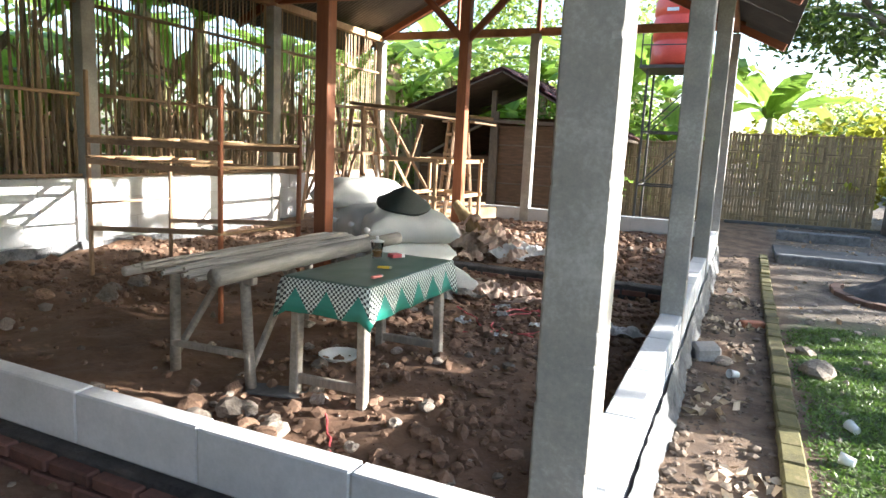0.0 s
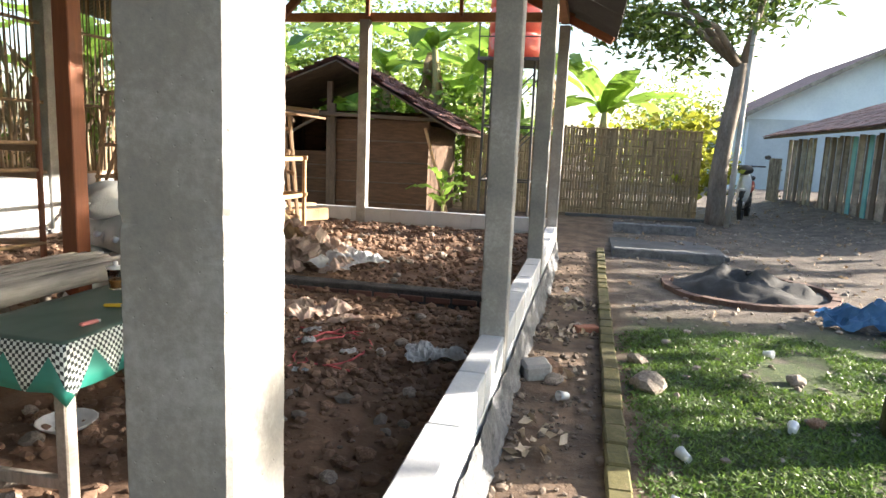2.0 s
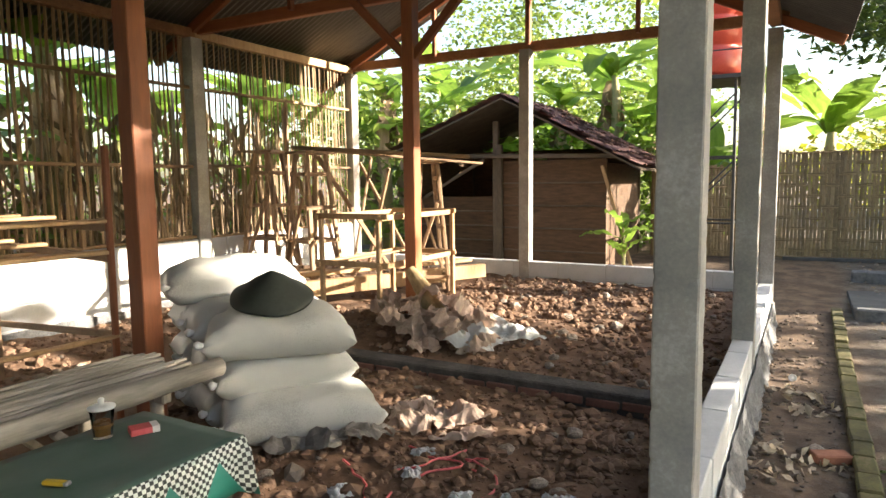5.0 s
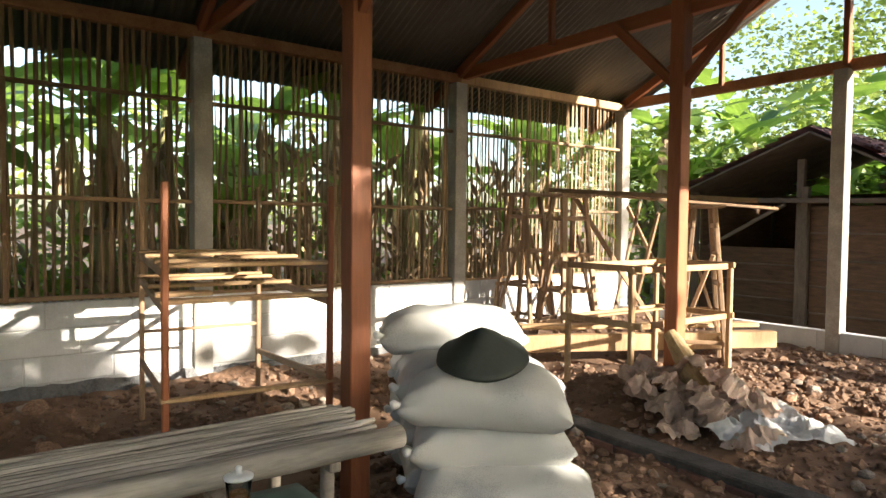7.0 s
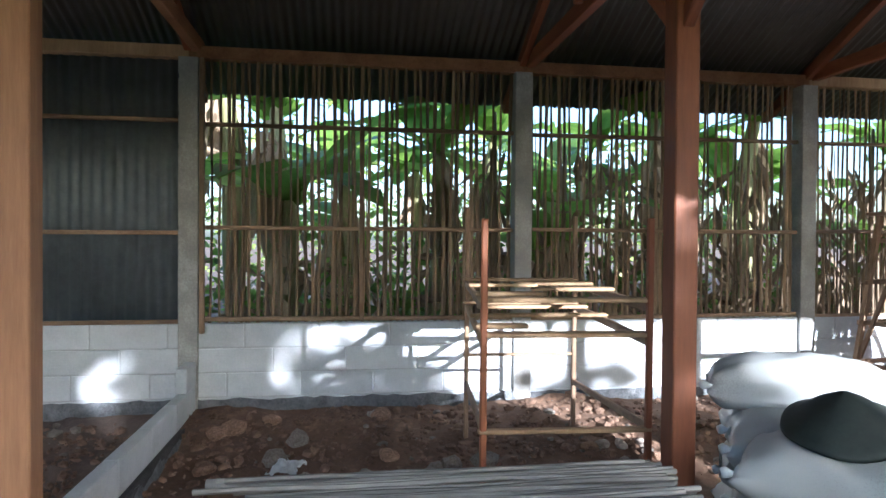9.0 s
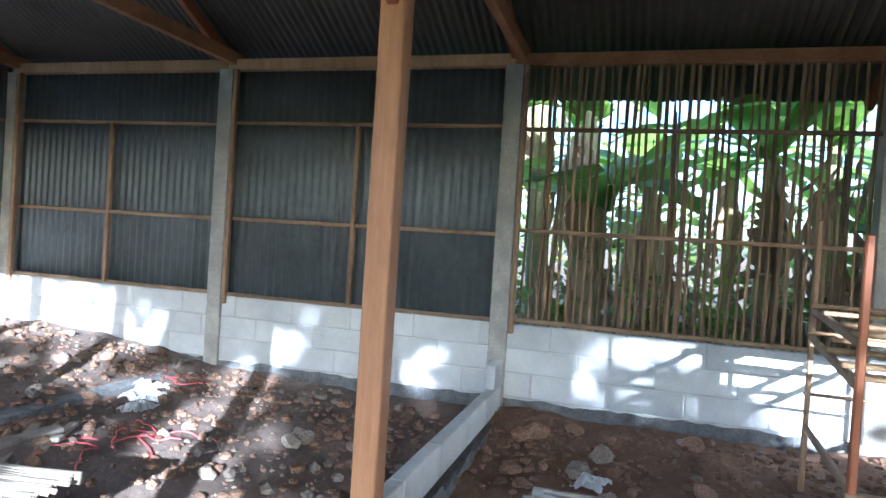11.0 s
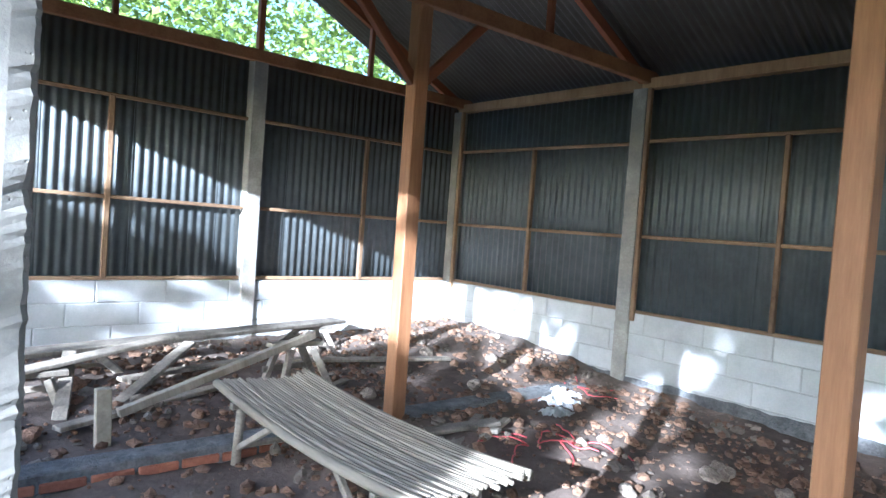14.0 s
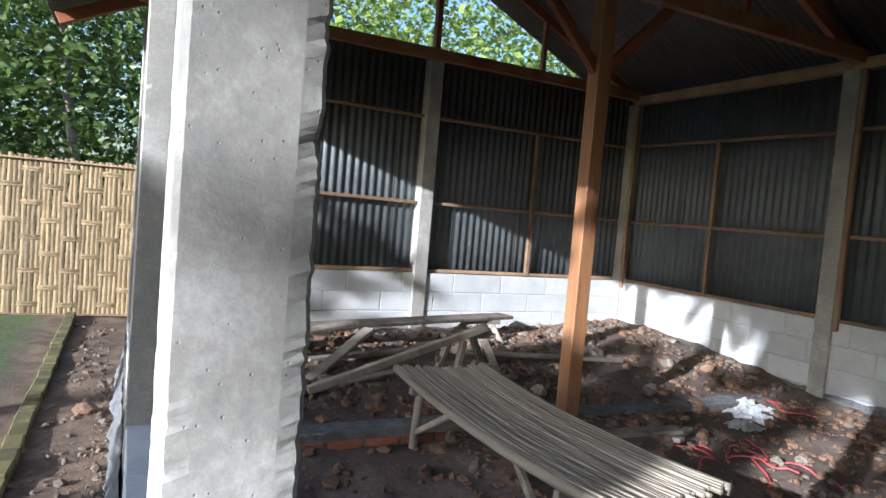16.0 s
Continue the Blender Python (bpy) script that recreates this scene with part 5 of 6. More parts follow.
M_BENCH = mat("grey_split_bamboo", (0.10, 0.095, 0.085), (0.40, 0.375, 0.335), 7.0, (1, 0.12, 1), 0.85, 0.5, 45, vary=0.3)
bamboo_bench("bamboo_bench", "weathered grey bench of split bamboo with a log edge", -2.79, -2.20, 2.62, 4.42, 0.755, 0.0, 22, M_BENCH, True)
bamboo_bench("bamboo_daybed", "pale sagging bamboo daybed of narrow split strips", -2.43, -1.80, -1.16, 0.87, 0.64, 0.05, 30, M_BAMBOO_PALE)

# ---- filled sacks and hat ----
def sack(at, turn, L, W, H, tilt=(0, 0), seed=0):
    """Filled pillow shape: thick in the middle, pinched to flat sewn ends with pointed corners."""
    s = tagged(holder("sack", at, turn), "bulging white woven plastic sack tied at the corner", "sack", "stacked filled sacks")
    bm = bmesh.new()
    nu, nv = 34, 40
    rows = []
    for i in range(nu + 1):
        u = -1 + 2 * i / nu
        u = math.sin(u * math.pi / 2) * 0.35 + u * 0.65
        e = abs(u)
        hh = max(H / 2 * (1 - e ** 6.5) ** 0.5 * (1 - 0.14 * e * e), 0.008)
        ww = W / 2 * (0.94 + 0.06 * e ** 3)
        ring = []
        for k in range(nv):
            a = k * math.tau / nv
            c, d = math.cos(a), math.sin(a)
            y = ww * math.copysign(abs(c) ** 0.7, c)
            z = hh * math.copysign(abs(d) ** 0.85, d)
            fold = 0.013 * e ** 3 * math.sin(7 * a + seed * 1.7 + 3 * math.sin(seed + a)) * min(1, hh / 0.04)
            g = 0.05 * fbm(u * 1.6 + seed, c * 1.1, d * 0.7 + seed, 1.2) + 0.022 * (abs(fbm(u * 4, c * 2 + seed, d * 2, 1.2)) - 0.3)
            z += (g * H * 1.4 + fold) * (1 if d > 0 else 0.4)
            z = max(z, -H * 0.36)
            x = u * L / 2 * (1 - 0.055 * e ** 6 * (1 - (y / ww) ** 2)) + 0.01 * fbm(c * 2, d * 2, seed, 1)
            ring.append(bm.verts.new((x, y * (1 + g * 0.6), z + H * 0.36 - 0.05 * max(0, e - 0.55))))
        rows.append(ring)
    for a, b in zip(rows, rows[1:]):
        for k in range(nv):
            bm.faces.new((a[k], b[k], b[(k + 1) % nv], a[(k + 1) % nv]))
    bm.faces.new(rows[0])
    bm.faces.new(rows[-1][::-1])
    ob = part("sack_body", bm, M_SACK, s, smooth=True)
    tb = bmesh.new()
    z0 = H * 0.34
    tube(tb, [(-L / 2 + 0.05, -W * 0.40, z0), (-L / 2 + 0.01, -W * 0.44, z0 + 0.005), (-L / 2 - 0.015, -W * 0.46, z0 + 0.01), (-L / 2 - 0.03, -W * 0.47, z0 + 0.006)], [0.03, 0.012, 0.024, 0.018], 9)
    part("tied_corner", tb, M_PLASTIC, ob, "gathered white tied corner", True)
    seam = bmesh.new()
    tube(seam, [(L / 2 * 0.955, W * (0.44 - 0.088 * q), H * 0.33 + 0.004 * math.sin(q * 3)) for q in range(11)], 0.006, 5)
    part("sewn_seam", seam, M_SACK, ob)
    s.matrix_basis = pose(*at, tilt[0], tilt[1], turn)
    return s


fz = floor_z(-2.4, 5.1)
for x, y, dz, turn, L, W, tilt, seed in (
        (-2.34, 5.10, 0.000, 49, 0.90, 0.52, (0, 1), 1), (-2.51, 5.14, 0.235, 57, 0.80, 0.52, (0, -1), 2), (-2.47, 5.09, 0.465, 48, 0.82, 0.54, (2, 1), 3),
        (-2.72, 5.25, 0.000, 62, 0.86, 0.50, (0, 0), 4), (-2.74, 5.24, 0.235, 56, 0.84, 0.50, (0, 1), 5), (-2.78, 5.24, 0.485, 60, 0.84, 0.50, (0, -1), 6),
        (-3.12, 5.42, 0.000, 64, 0.88, 0.50, (0, 0), 7), (-3.10, 5.42, 0.235, 58, 0.86, 0.50, (0, 1), 8), (-3.06, 5.40, 0.470, 62, 0.86, 0.50, (0, 1), 9), (-3.05, 5.30, 0.700, 60, 0.84, 0.48, (0, 1), 10)):
    sack((x, y, fz + 0.055 + dz * 0.93), turn, L * 0.97, W * 0.95, 0.29, tilt, seed)
hat = bmesh.new()
rings = []
for rr, z in ((0.0, 0.165), (0.03, 0.15), (0.10, 0.105), (0.155, 0.06), (0.20, 0.028), (0.225, 0.016), (0.228, 0.0), (0.215, 0.004), (0.15, 0.045), (0.0, 0.14)):
    rings.append([hat.verts.new((max(rr, 0.001) * math.cos(q * math.tau / 32), max(rr, 0.001) * math.sin(q * math.tau / 32), z + 0.006 * math.sin(q * 0.8) * rr * 4)) for q in range(32)])
for a, b in zip(rings, rings[1:]):
    for q in range(32):
        hat.faces.new((a[q], a[(q + 1) % 32], b[(q + 1) % 32], b[q]))
hat_ob = part("conical_hat", hat, M_HAT, None, smooth=True)
hat_ob.matrix_basis = pose(-2.50, 5.09, fz + 0.77, 12, 12, 0)
tagged(hat_ob, "dark green conical farmer's hat lying on a sack", "hat")

# ---- tall slatted rack ----
rack = tagged(holder("shelf_rack", (-4.07, 4.30, 0)), "tall raw timber rack with two slatted shelves", "rack")
FL, FR, BL, BR = (0.80, -0.50), (0.85, 0.32), (-0.84, -0.28), (-0.80, 0.53)
for (x, y), top, m_ in ((FL, 1.78, M_WOOD_RED), (FR, 1.79, M_WOOD_RED), (BL, 1.92, M_WOOD_LATH), (BR, 1.86, M_WOOD_LATH)):
    fz_ = floor_z(-4.07 + x, 4.30 + y) - 0.04
    timber("leg", (x, y, fz_), (x + 0.01, y, top), 0.032, 0.032, m_, rack)
for z in (1.375, 1.205):
    timber("end_rail", (*FL, z - 0.025), (*BL, z - 0.02), 0.026, 0.045, M_WOOD_LATH, rack)
    timber("end_rail", (*FR, z - 0.025), (*BR, z - 0.02), 0.026, 0.045, M_WOOD_LATH, rack)


def across(u, z, v0=0.0, v1=1.0, w=0.075, name="shelf_slat", m_=M_WOOD_PALE):
    """A board between the two ends of the rack, u of the way to the back."""
    a = Vector((FL[0] + (BL[0] - FL[0]) * u, FL[1] + (BL[1] - FL[1]) * u, z))
    b = Vector((FR[0] + (BR[0] - FR[0]) * u, FR[1] + (BR[1] - FR[1]) * u, z))
    d = b - a
    timber(name, a + d * (v0 - 0.03), a + d * (v1 + 0.02), w, 0.022, m_, rack)


across(0.02, 1.385, 0, 1, 0.10)
for u, v0, v1, w in ((0.22, 0.0, 0.42, 0.09), (0.42, 0.45, 1.0, 0.09), (0.62, 0.0, 0.5, 0.08), (0.72, 0.4, 1.0, 0.08), (0.98, 0, 1, 0.07)):
    across(u, 1.388, v0, v1, w)
across(0.02, 1.215, 0, 1, 0.10)
for u, v0, v1, w in ((0.20, 0.0, 0.3, 0.09), (0.5, 0.0, 1.0, 0.07), (0.8, 0.1, 1.0, 0.07), (0.98, 0, 1, 0.07)):
    across(u, 1.218, v0, v1, w)
across(0.0, 0.75, 0, 1, 0.045, "foot_rail")
across(1.0, 0.83, 0, 1, 0.03, "back_rail", M_WOOD_LATH)
timber("side_rail", (*FL, 0.76), (*BL, 0.62), 0.026, 0.04, M_WOOD_LATH, rack)
timber("side_rail", (*FR, 0.76), (*BR, 0.62), 0.026, 0.04, M_WOOD_LATH, rack)

# ---- low frame stand beside the middle post ----
SX, SY = -3.48, 7.71
stand = tagged(holder("frame_stand", (SX, SY, 0)), "open raw timber frame stand with a lower shelf", "stand")
for x, y in ((-0.33, -0.61), (0.31, -0.61), (-0.36, 0.62), (0.38, 0.62)):
    timber("leg", (x, y, floor_z(SX + x, SY + y) - 0.04), (x, y, 1.25), 0.042, 0.042, M_WOOD_PALE, stand)
for z in (1.265, 0.835):
    for s in (-1, 1):
        timber("rail", (s * 0.34, -0.66, z), (s * 0.36, 0.68, z), 0.03, 0.05, M_WOOD_PALE, stand)
        timber("rail", (-0.40, s * 0.62, z + 0.012), (0.42, s * 0.62, z + 0.012), 0.03, 0.05, M_WOOD_PALE, stand)
timber("shelf_slat", (-0.15, -0.64, 0.858), (-0.15, 0.64, 0.858), 0.06, 0.02, M_WOOD_PALE, stand)

# ---- scaffold trestles ----
def trestle(at, turn, high, rungs, spread=0.32):
    t = tagged(holder("scaffold_trestle", at, turn), "tall brown A-frame scaffold trestle with rungs", "trestle", "scaffold trestles")
    for sx in (-1, 1):
        for sy in (-1, 1):
            timber("leg", (sx * spread, sy * spread * 0.9, -0.05), (sx * 0.09, sy * 0.14, high), 0.04, 0.055, M_WOOD_LATH, t)
    for k in range(rungs):
        u = (k + 0.7) / (rungs + 0.3)
        w = spread * 0.9 * (1 - u) + 0.14 * u
        d = spread * (1 - u) + 0.09 * u
        for sx in (-1, 1):
            timber("rung", (sx * d, -w - 0.05, high * u), (sx * d, w + 0.05, high * u), 0.03, 0.045, M_WOOD_LATH, t)
        if k in (0, 1):
            for sy in (-1, 1):
                timber("tie", (-d - 0.03, sy * w, high * u), (d + 0.03, sy * w, high * u), 0.025, 0.04, M_WOOD_LATH, t)
    part("top_board", block((-0.17, -0.22, high), (0.17, 0.22, high + 0.03), 0.004), M_WOOD_LATH, t)
    timber("brace", (-spread * 0.8, -spread * 0.75, 0.3), (spread * 0.35, -0.22, high * 0.7), 0.03, 0.04, M_WOOD_LATH, t)
    timber("brace", (spread * 0.8, spread * 0.75, 0.3), (-spread * 0.3, 0.2, high * 0.75), 0.03, 0.04, M_WOOD_LATH, t)
    return t


for x, y, turn, high, rungs, spread in ((-5.28, 7.98, 12, 1.92, 4, 0.27), (-4.78, 8.12, -8, 1.90, 4, 0.26), (-3.62, 8.72, 40, 1.78, 5, 0.21)):
    zf = floor_z(x, y)
    trestle((x, y, zf), turn, high - zf, rungs, spread)
for a, b, w, h_, mm in (((-4.9, 7.95, 1.972), (-3.15, 8.85, 1.845), 0.045, 0.045, M_BAMBOO), ((-4.85, 8.25, 1.955), (-3.5, 9.9, 1.80), 0.05, 0.03, M_WOOD_LATH)):
    ob = timber("scaffold_plank", a, b, w, h_, mm, None)
    tagged(ob, "brown plank laid across the scaffold trestles", "plank", "scaffold planks")
for k, (a, b) in enumerate((((-4.55, 8.5, 0.4), (-5.0, 9.6, 1.9)), ((-4.3, 9.1, 0.4), (-4.75, 8.2, 1.88)), ((-4.9, 9.3, 0.4), (-4.35, 9.05, 1.75)), ((-4.1, 9.3, 0.42), (-5.3, 9.75, 1.85)))):
    ob = timber("leaning_lath", a, b, 0.03, 0.05, M_WOOD_LATH, None)
    tagged(ob, "brown lath leaning between the trestles", "lath", "leaning laths")
for k, (a, b, w, h_) in enumerate((((-4.75, 7.2, 0.46), (-3.55, 9.7, 0.46), 0.12, 0.14), ((-4.5, 7.15, 0.50), (-3.3, 9.5, 0.50), 0.10, 0.16), ((-4.62, 7.3, 0.63), (-3.5, 9.5, 0.62), 0.16, 0.04))):
    ob = timber("timber_balk", a, b, w, h_, M_WOOD_PALE, None)
    tagged(ob, "pale sawn timber balk lying on the earth floor", "timber", "timber balks")

# ---- crumpled cement bags and litter ----
def crumple(name, at, s, material, label, category, seed, flat=0.35, group="", tip=0.0):
    """Creased sheet: sharp ridged folds over a rough mound."""
    bm = bmesh.new()
    n = 20
    g = {}
    for i in range(n + 1):
        for j in range(n + 1):
            u, v = i / n - 0.5, j / n - 0.5
            fold = abs(fbm(u * 3.2 + seed, v * 3.2, seed * 0.37, 1.0, 2)) + 0.22 * abs(fbm(u * 8 + seed, v * 8, seed, 1.0, 1))
            z = flat * s * (0.95 - 0.9 * fold + 0.5 * fbm(u * 2.2 + seed, v * 2.2, seed, 1.0)) * (1 - 2.0 * max(abs(u), abs(v)) ** 2)
            g[i, j] = bm.verts.new((u * s * (0.9 + 0.25 * fbm(v * 3, seed, 1, 1)) + 0.06 * s * fbm(u * 4, v * 4 + seed, 3, 1, 2), v * s * 0.75 * (0.9 + 0.25 * fbm(u * 3, seed, 5, 1)) + 0.06 * s * fbm(v * 4 + 9, u * 4, seed, 1, 2), max(z, 0.004)))
    for i in range(n):
        for j in range(n):
            bm.faces.new((g[i, j], g[i + 1, j], g[i + 1, j + 1], g[i, j + 1]))
    bmesh.ops.solidify(bm, geom=bm.faces[:], thickness=0.003)
    ob = part(name, bm, material, None)
    ob.matrix_basis = pose(*at, tip, tip * 0.6, seed * 77 % 360)
    return tagged(ob, label, category, group)


M_DIRTY = mat("dirty_grey_plastic", (0.16, 0.14, 0.125), (0.46, 0.43, 0.40), 5.0, rough=0.6, bump=0.3, fine=30, vary=0.15)
k_ = 0
bag_words = {M_PAPER: "crumpled brown paper cement bag on the soil", M_PLASTIC: "crumpled white plastic bag on the soil", M_DIRTY: "crumpled dirty grey plastic bag on the soil"}
for x, y, s, m, dz, tip in ((-2.95, 7.0, 0.50, M_PAPER, 0, 20), (-2.72, 7.12, 0.52, M_PAPER, 0.05, -25), (-2.62, 6.92, 0.48, M_PAPER, 0.02, 15), (-2.78, 7.2, 0.50, M_PAPER, 0.14, 35), (-2.50, 7.22, 0.50, M_PAPER, 0.08, -30), (-2.45, 7.02, 0.42, M_PAPER, 0.1, 40), (-2.35, 7.3, 0.45, M_PAPER, 0.02, 10), (-3.1, 7.15, 0.36, M_PAPER, 0.08, 30),
                            (-2.22, 7.12, 0.62, M_PLASTIC, 0.01, 0), (-2.05, 7.35, 0.58, M_PLASTIC, 0, 5), (-2.3, 7.42, 0.48, M_PLASTIC, 0.02, 15), (-2.55, 6.8, 0.34, M_PAPER, 0, 0), (-2.12, 6.95, 0.36, M_PAPER, 0, 12),
                            (-2.25, 5.0, 0.55, M_DIRTY, 0, 0), (-2.02, 5.2, 0.48, M_DIRTY, 0, 6), (-1.92, 5.6, 0.44, M_PAPER, 0, 8), (-1.70, 5.72, 0.42, M_PAPER, 0, 0), (-1.55, 5.55, 0.36, M_PAPER, 0, 10)):
    k_ += 1
    crumple("cement_bag", (x, y, floor_z(x, y) + dz), s, m, bag_words[m], "bag", k_ * 1.7, 0.22 if m is not M_PAPER or y < 6 else 0.42, "crumpled bags", tip)
for x, y, s in ((-0.75, 4.9, 0.3), (-0.6, 5.0, 0.25), (-1.55, 5.0, 0.14), (-1.25, 4.95, 0.12), (-1.75, 4.7, 0.16), (-1.05, 5.05, 0.1), (-4.6, 2.75, 0.28), (-4.58, -0.71, 0.36), (-4.35, -0.55, 0.28), (-4.8, -0.85, 0.3), (-1.4, 4.55, 0.12), (-1.15, 4.7, 0.1), (-1.62, 5.25, 0.15)):
    k_ += 1
    crumple("plastic_scrap", (x, y, floor_z(x, y)), s, M_PLASTIC, "crumpled scrap of white plastic on the soil", "litter", k_ * 1.3, 0.3, "plastic scraps")
for x, y, s in ((1.33, 4.73, 0.1), (0.74, 4.25, 0.11), (0.67, 3.79, 0.12), (0.15, 4.9, 0.12), (0.05, 8.2, 0.2), (1.55, 6.2, 0.12)):
    k_ += 1
    cup("discarded_cup", (x, y, ground_z(x, y) + 0.026), 0.03, 0.07, M_PLASTIC, "crushed clear plastic cup lying on the lawn", "cup", 80, k_ * 50)
broom = tagged(holder("wicker_cone", (-2.82, 7.18, floor_z(-2.82, 7.18))), "tapered wicker fish-trap basket leaning on the post", "basket")
bm = bmesh.new()
rows_ = []
for q in range(12):
    u = q / 11
    rows_.append([bm.verts.new(((0.11 - 0.06 * u + 0.004 * (q % 2)) * math.cos(k * math.tau / 16), (0.11 - 0.06 * u + 0.004 * (q % 2)) * math.sin(k * math.tau / 16), u * 0.52)) for k in range(16)])
for a, b in zip(rows_, rows_[1:]):
    for k in range(16):
        bm.faces.new((a[k], a[(k + 1) % 16], b[(k + 1) % 16], b[k]))
part("wicker_body", bm, M_WEAVE, broom)
broom.matrix_basis = pose(-2.66, 7.28, floor_z(-2.66, 7.28) + 0.08, -20, -38, 20)
plate = cup("enamel_plate", (-2.05, 3.5, floor_z(-2.05, 3.5) + 0.01), 0.13, 0.03, M_PLASTIC, "white enamel plate on the soil under the table", "plate")
sheet_ = part("paper_sheet", block((-0.16, -0.09, 0), (0.16, 0.09, 0.012), 0.002), M_SLAB, None)
sheet_.matrix_basis = pose(-2.08, 2.98, floor_z(-2.08, 2.98) + 0.012, 0, 0, 15)
tagged(sheet_, "grey flat board lying on the soil", "board")


def string_tangle(x, y, seed, n=4):
    t = tagged(holder("string_tangle", (x, y, floor_z(x, y))), "tangle of red plastic string on the soil", "string", "red strings")
    r = random.Random(seed)
    for k in range(n):
        bm = bmesh.new()
        px, py, a = r.uniform(-0.1, 0.1), r.uniform(-0.1, 0.1), r.uniform(0, 6)
        pts = []
        for q in range(9):
            pts.append((px, py, floor_z(x + px, y + py) - floor_z(x, y) + 0.012))
            a += r.uniform(-0.7, 0.7)
            px, py = px + 0.06 * math.cos(a), py + 0.06 * math.sin(a)
        tube(bm, pts, 0.006, 5)
        part("strand", bm, M_STRING, t)
    return t


for i, (x, y) in enumerate(((-1.5, 2.45), (-1.35, 5.3), (-3.65, -0.22), (-3.95, -0.02), (-5.0, -0.85), (-1.5, 4.75))):
    string_tangle(x, y, i)

# ---- brick footings across the floor ----
def brick_footing(name, label, y, x0, x1, z0, courses, bed=M_PLINTH, brick=M_BRICK):
    h = tagged(holder(name), label, "footing", kind="structure")
    top = part("mortar_bed", block((x0, y - 0.09, z0 - 0.3), (x1, y + 0.09, z0 + 0.05 * courses - 0.008), 0.01), bed, h)
    first = None
    for c in range(courses):
        n = int((x1 - x0) / 0.23)
        for i in range(n):
            for s in (-1, 1):
                m = pose(x0 + 0.12 + i * 0.23 + (0.1 if c % 2 else 0), y + s * 0.058, z0 - 0.055 + c * 0.06 + random.uniform(-0.004, 0.004), 0, 0, random.uniform(-2, 2))
                if first is None:
                    first = part("brick", block((-0.105, -0.05, 0), (0.105, 0.05, 0.05), 0.006), brick, h)
                    first.matrix_basis = m
                else:
                    twin(first, m, h)
    return h


brick_footing("brick_strip_north", "dark row of mortared bricks crossing the floor", 6.44, -3.4, -0.36, 0.215, 1, M_DAMP_SHADE, M_BRICK_WET_SHADE)
brick_footing("brick_strip_south", "low course of red bricks in grey mortar", -0.99, -5.2, -0.38, 0.27, 1)

# ---- old timbers by the gable wall ----
def prop_frame(x, y, top, lean):
    """Low four-legged trestle of weathered laths."""
    t = tagged(holder("old_trestle", (x, y, 0)), "low weathered trestle of nailed grey laths", "trestle", "old trestles")
    for sx in (-1, 1):
        for sy in (-1, 1):
            timber("leg", (sx * 0.24 + lean, sy * 0.16, floor_z(x + sx * 0.24, y + sy * 0.16) - 0.03), (sx * 0.09, sy * 0.10, top), 0.045, 0.055, M_WOOD_GREY, t)
    timber("top_bar", (-0.22, 0, top + 0.02), (0.22, 0, top + 0.02), 0.10, 0.04, M_WOOD_GREY, t)
    timber("tie", (-0.2, -0.13, top * 0.62 + 0.08), (0.2, -0.13, top * 0.6 + 0.08), 0.03, 0.045, M_WOOD_GREY, t)
    return t


prop_frame(-1.35, -2.62, 0.53, 0.0)
prop_frame(-3.55, -3.15, 0.52, 0.05)
prop_frame(-2.62, -1.72, 0.68, -0.05)
prop_frame(-0.95, -2.15, 0.50, 0.08)
for name, a, b, w, h_, m_, lab_ in (
        ("plank", (-0.9, -2.50, 0.585), (-3.95, -3.30, 0.575), 0.24, 0.035, M_WOOD_GREY, "long weathered plank laid over two low trestles"),
        ("plank", (-0.62, -2.05, 0.52), (-1.95, -2.45, 0.66), 0.13, 0.03, M_WOOD_GREY, "grey board sloping over the rubble by the gable"),
        ("bamboo_pole", (-1.33, -1.50, 0.39), (-2.74, -1.66, 0.775), 0.055, 0.055, M_BAMBOO_PALE, "pale bamboo pole propped on a low trestle"),
        ("wood_post", (-1.22, -1.34, 0.1), (-1.20, -1.33, 0.60), 0.085, 0.06, M_BAMBOO_PALE, "short pale wooden post stuck in the soil"),
        ("leaning_board", (-1.40, -1.86, 0.33), (-2.05, -2.38, 0.62), 0.10, 0.028, M_WOOD_GREY, "grey board leaning on the low trestle"),
        ("leaning_board", (-1.06, -1.75, 0.30), (-1.22, -2.4, 0.60), 0.09, 0.028, M_WOOD_GREY, "grey board leaning on the low trestle")):
    ob = timber(name, a, b, w, h_, m_, None)
    tagged(ob, lab_, name.replace("_", " ").split(" ")[-1])
for a, b, w in (((-2.9, -2.35, 0.42), (-4.4, -1.95, 0.40), 0.10), ((-3.05, -0.62, 0.27), (-3.55, -0.42, 0.33), 0.12), ((-3.1, -0.38, 0.24), (-3.6, -0.66, 0.30), 0.07), ((-3.15, -0.30, 0.22), (-3.75, -0.52, 0.29), 0.06), ((-3.3, -0.72, 0.25), (-3.45, -0.30, 0.31), 0.08), ((-1.0, -1.5, 0.34), (-2.3, -1.98, 0.38), 0.09), ((-0.8, -1.35, 0.3), (-0.6, -2.1, 0.42), 0.10), ((-1.5, -2.2, 0.42), (-2.5, -2.4, 0.44), 0.08), ((-2.2, -1.3, 0.30), (-3.1, -1.75, 0.36), 0.07)):
    ob = timber("scrap_board", a, b, w, 0.03, M_WOOD_GREY, None)
    tagged(ob, "grey scrap board lying in the rubble", "board", "scrap boards")

M_BRICK_DARK = mat("dark_old_brick", (0.075, 0.045, 0.035), (0.20, 0.12, 0.09), 5.0, rough=0.95, bump=0.5, fine=40, vary=0.25)

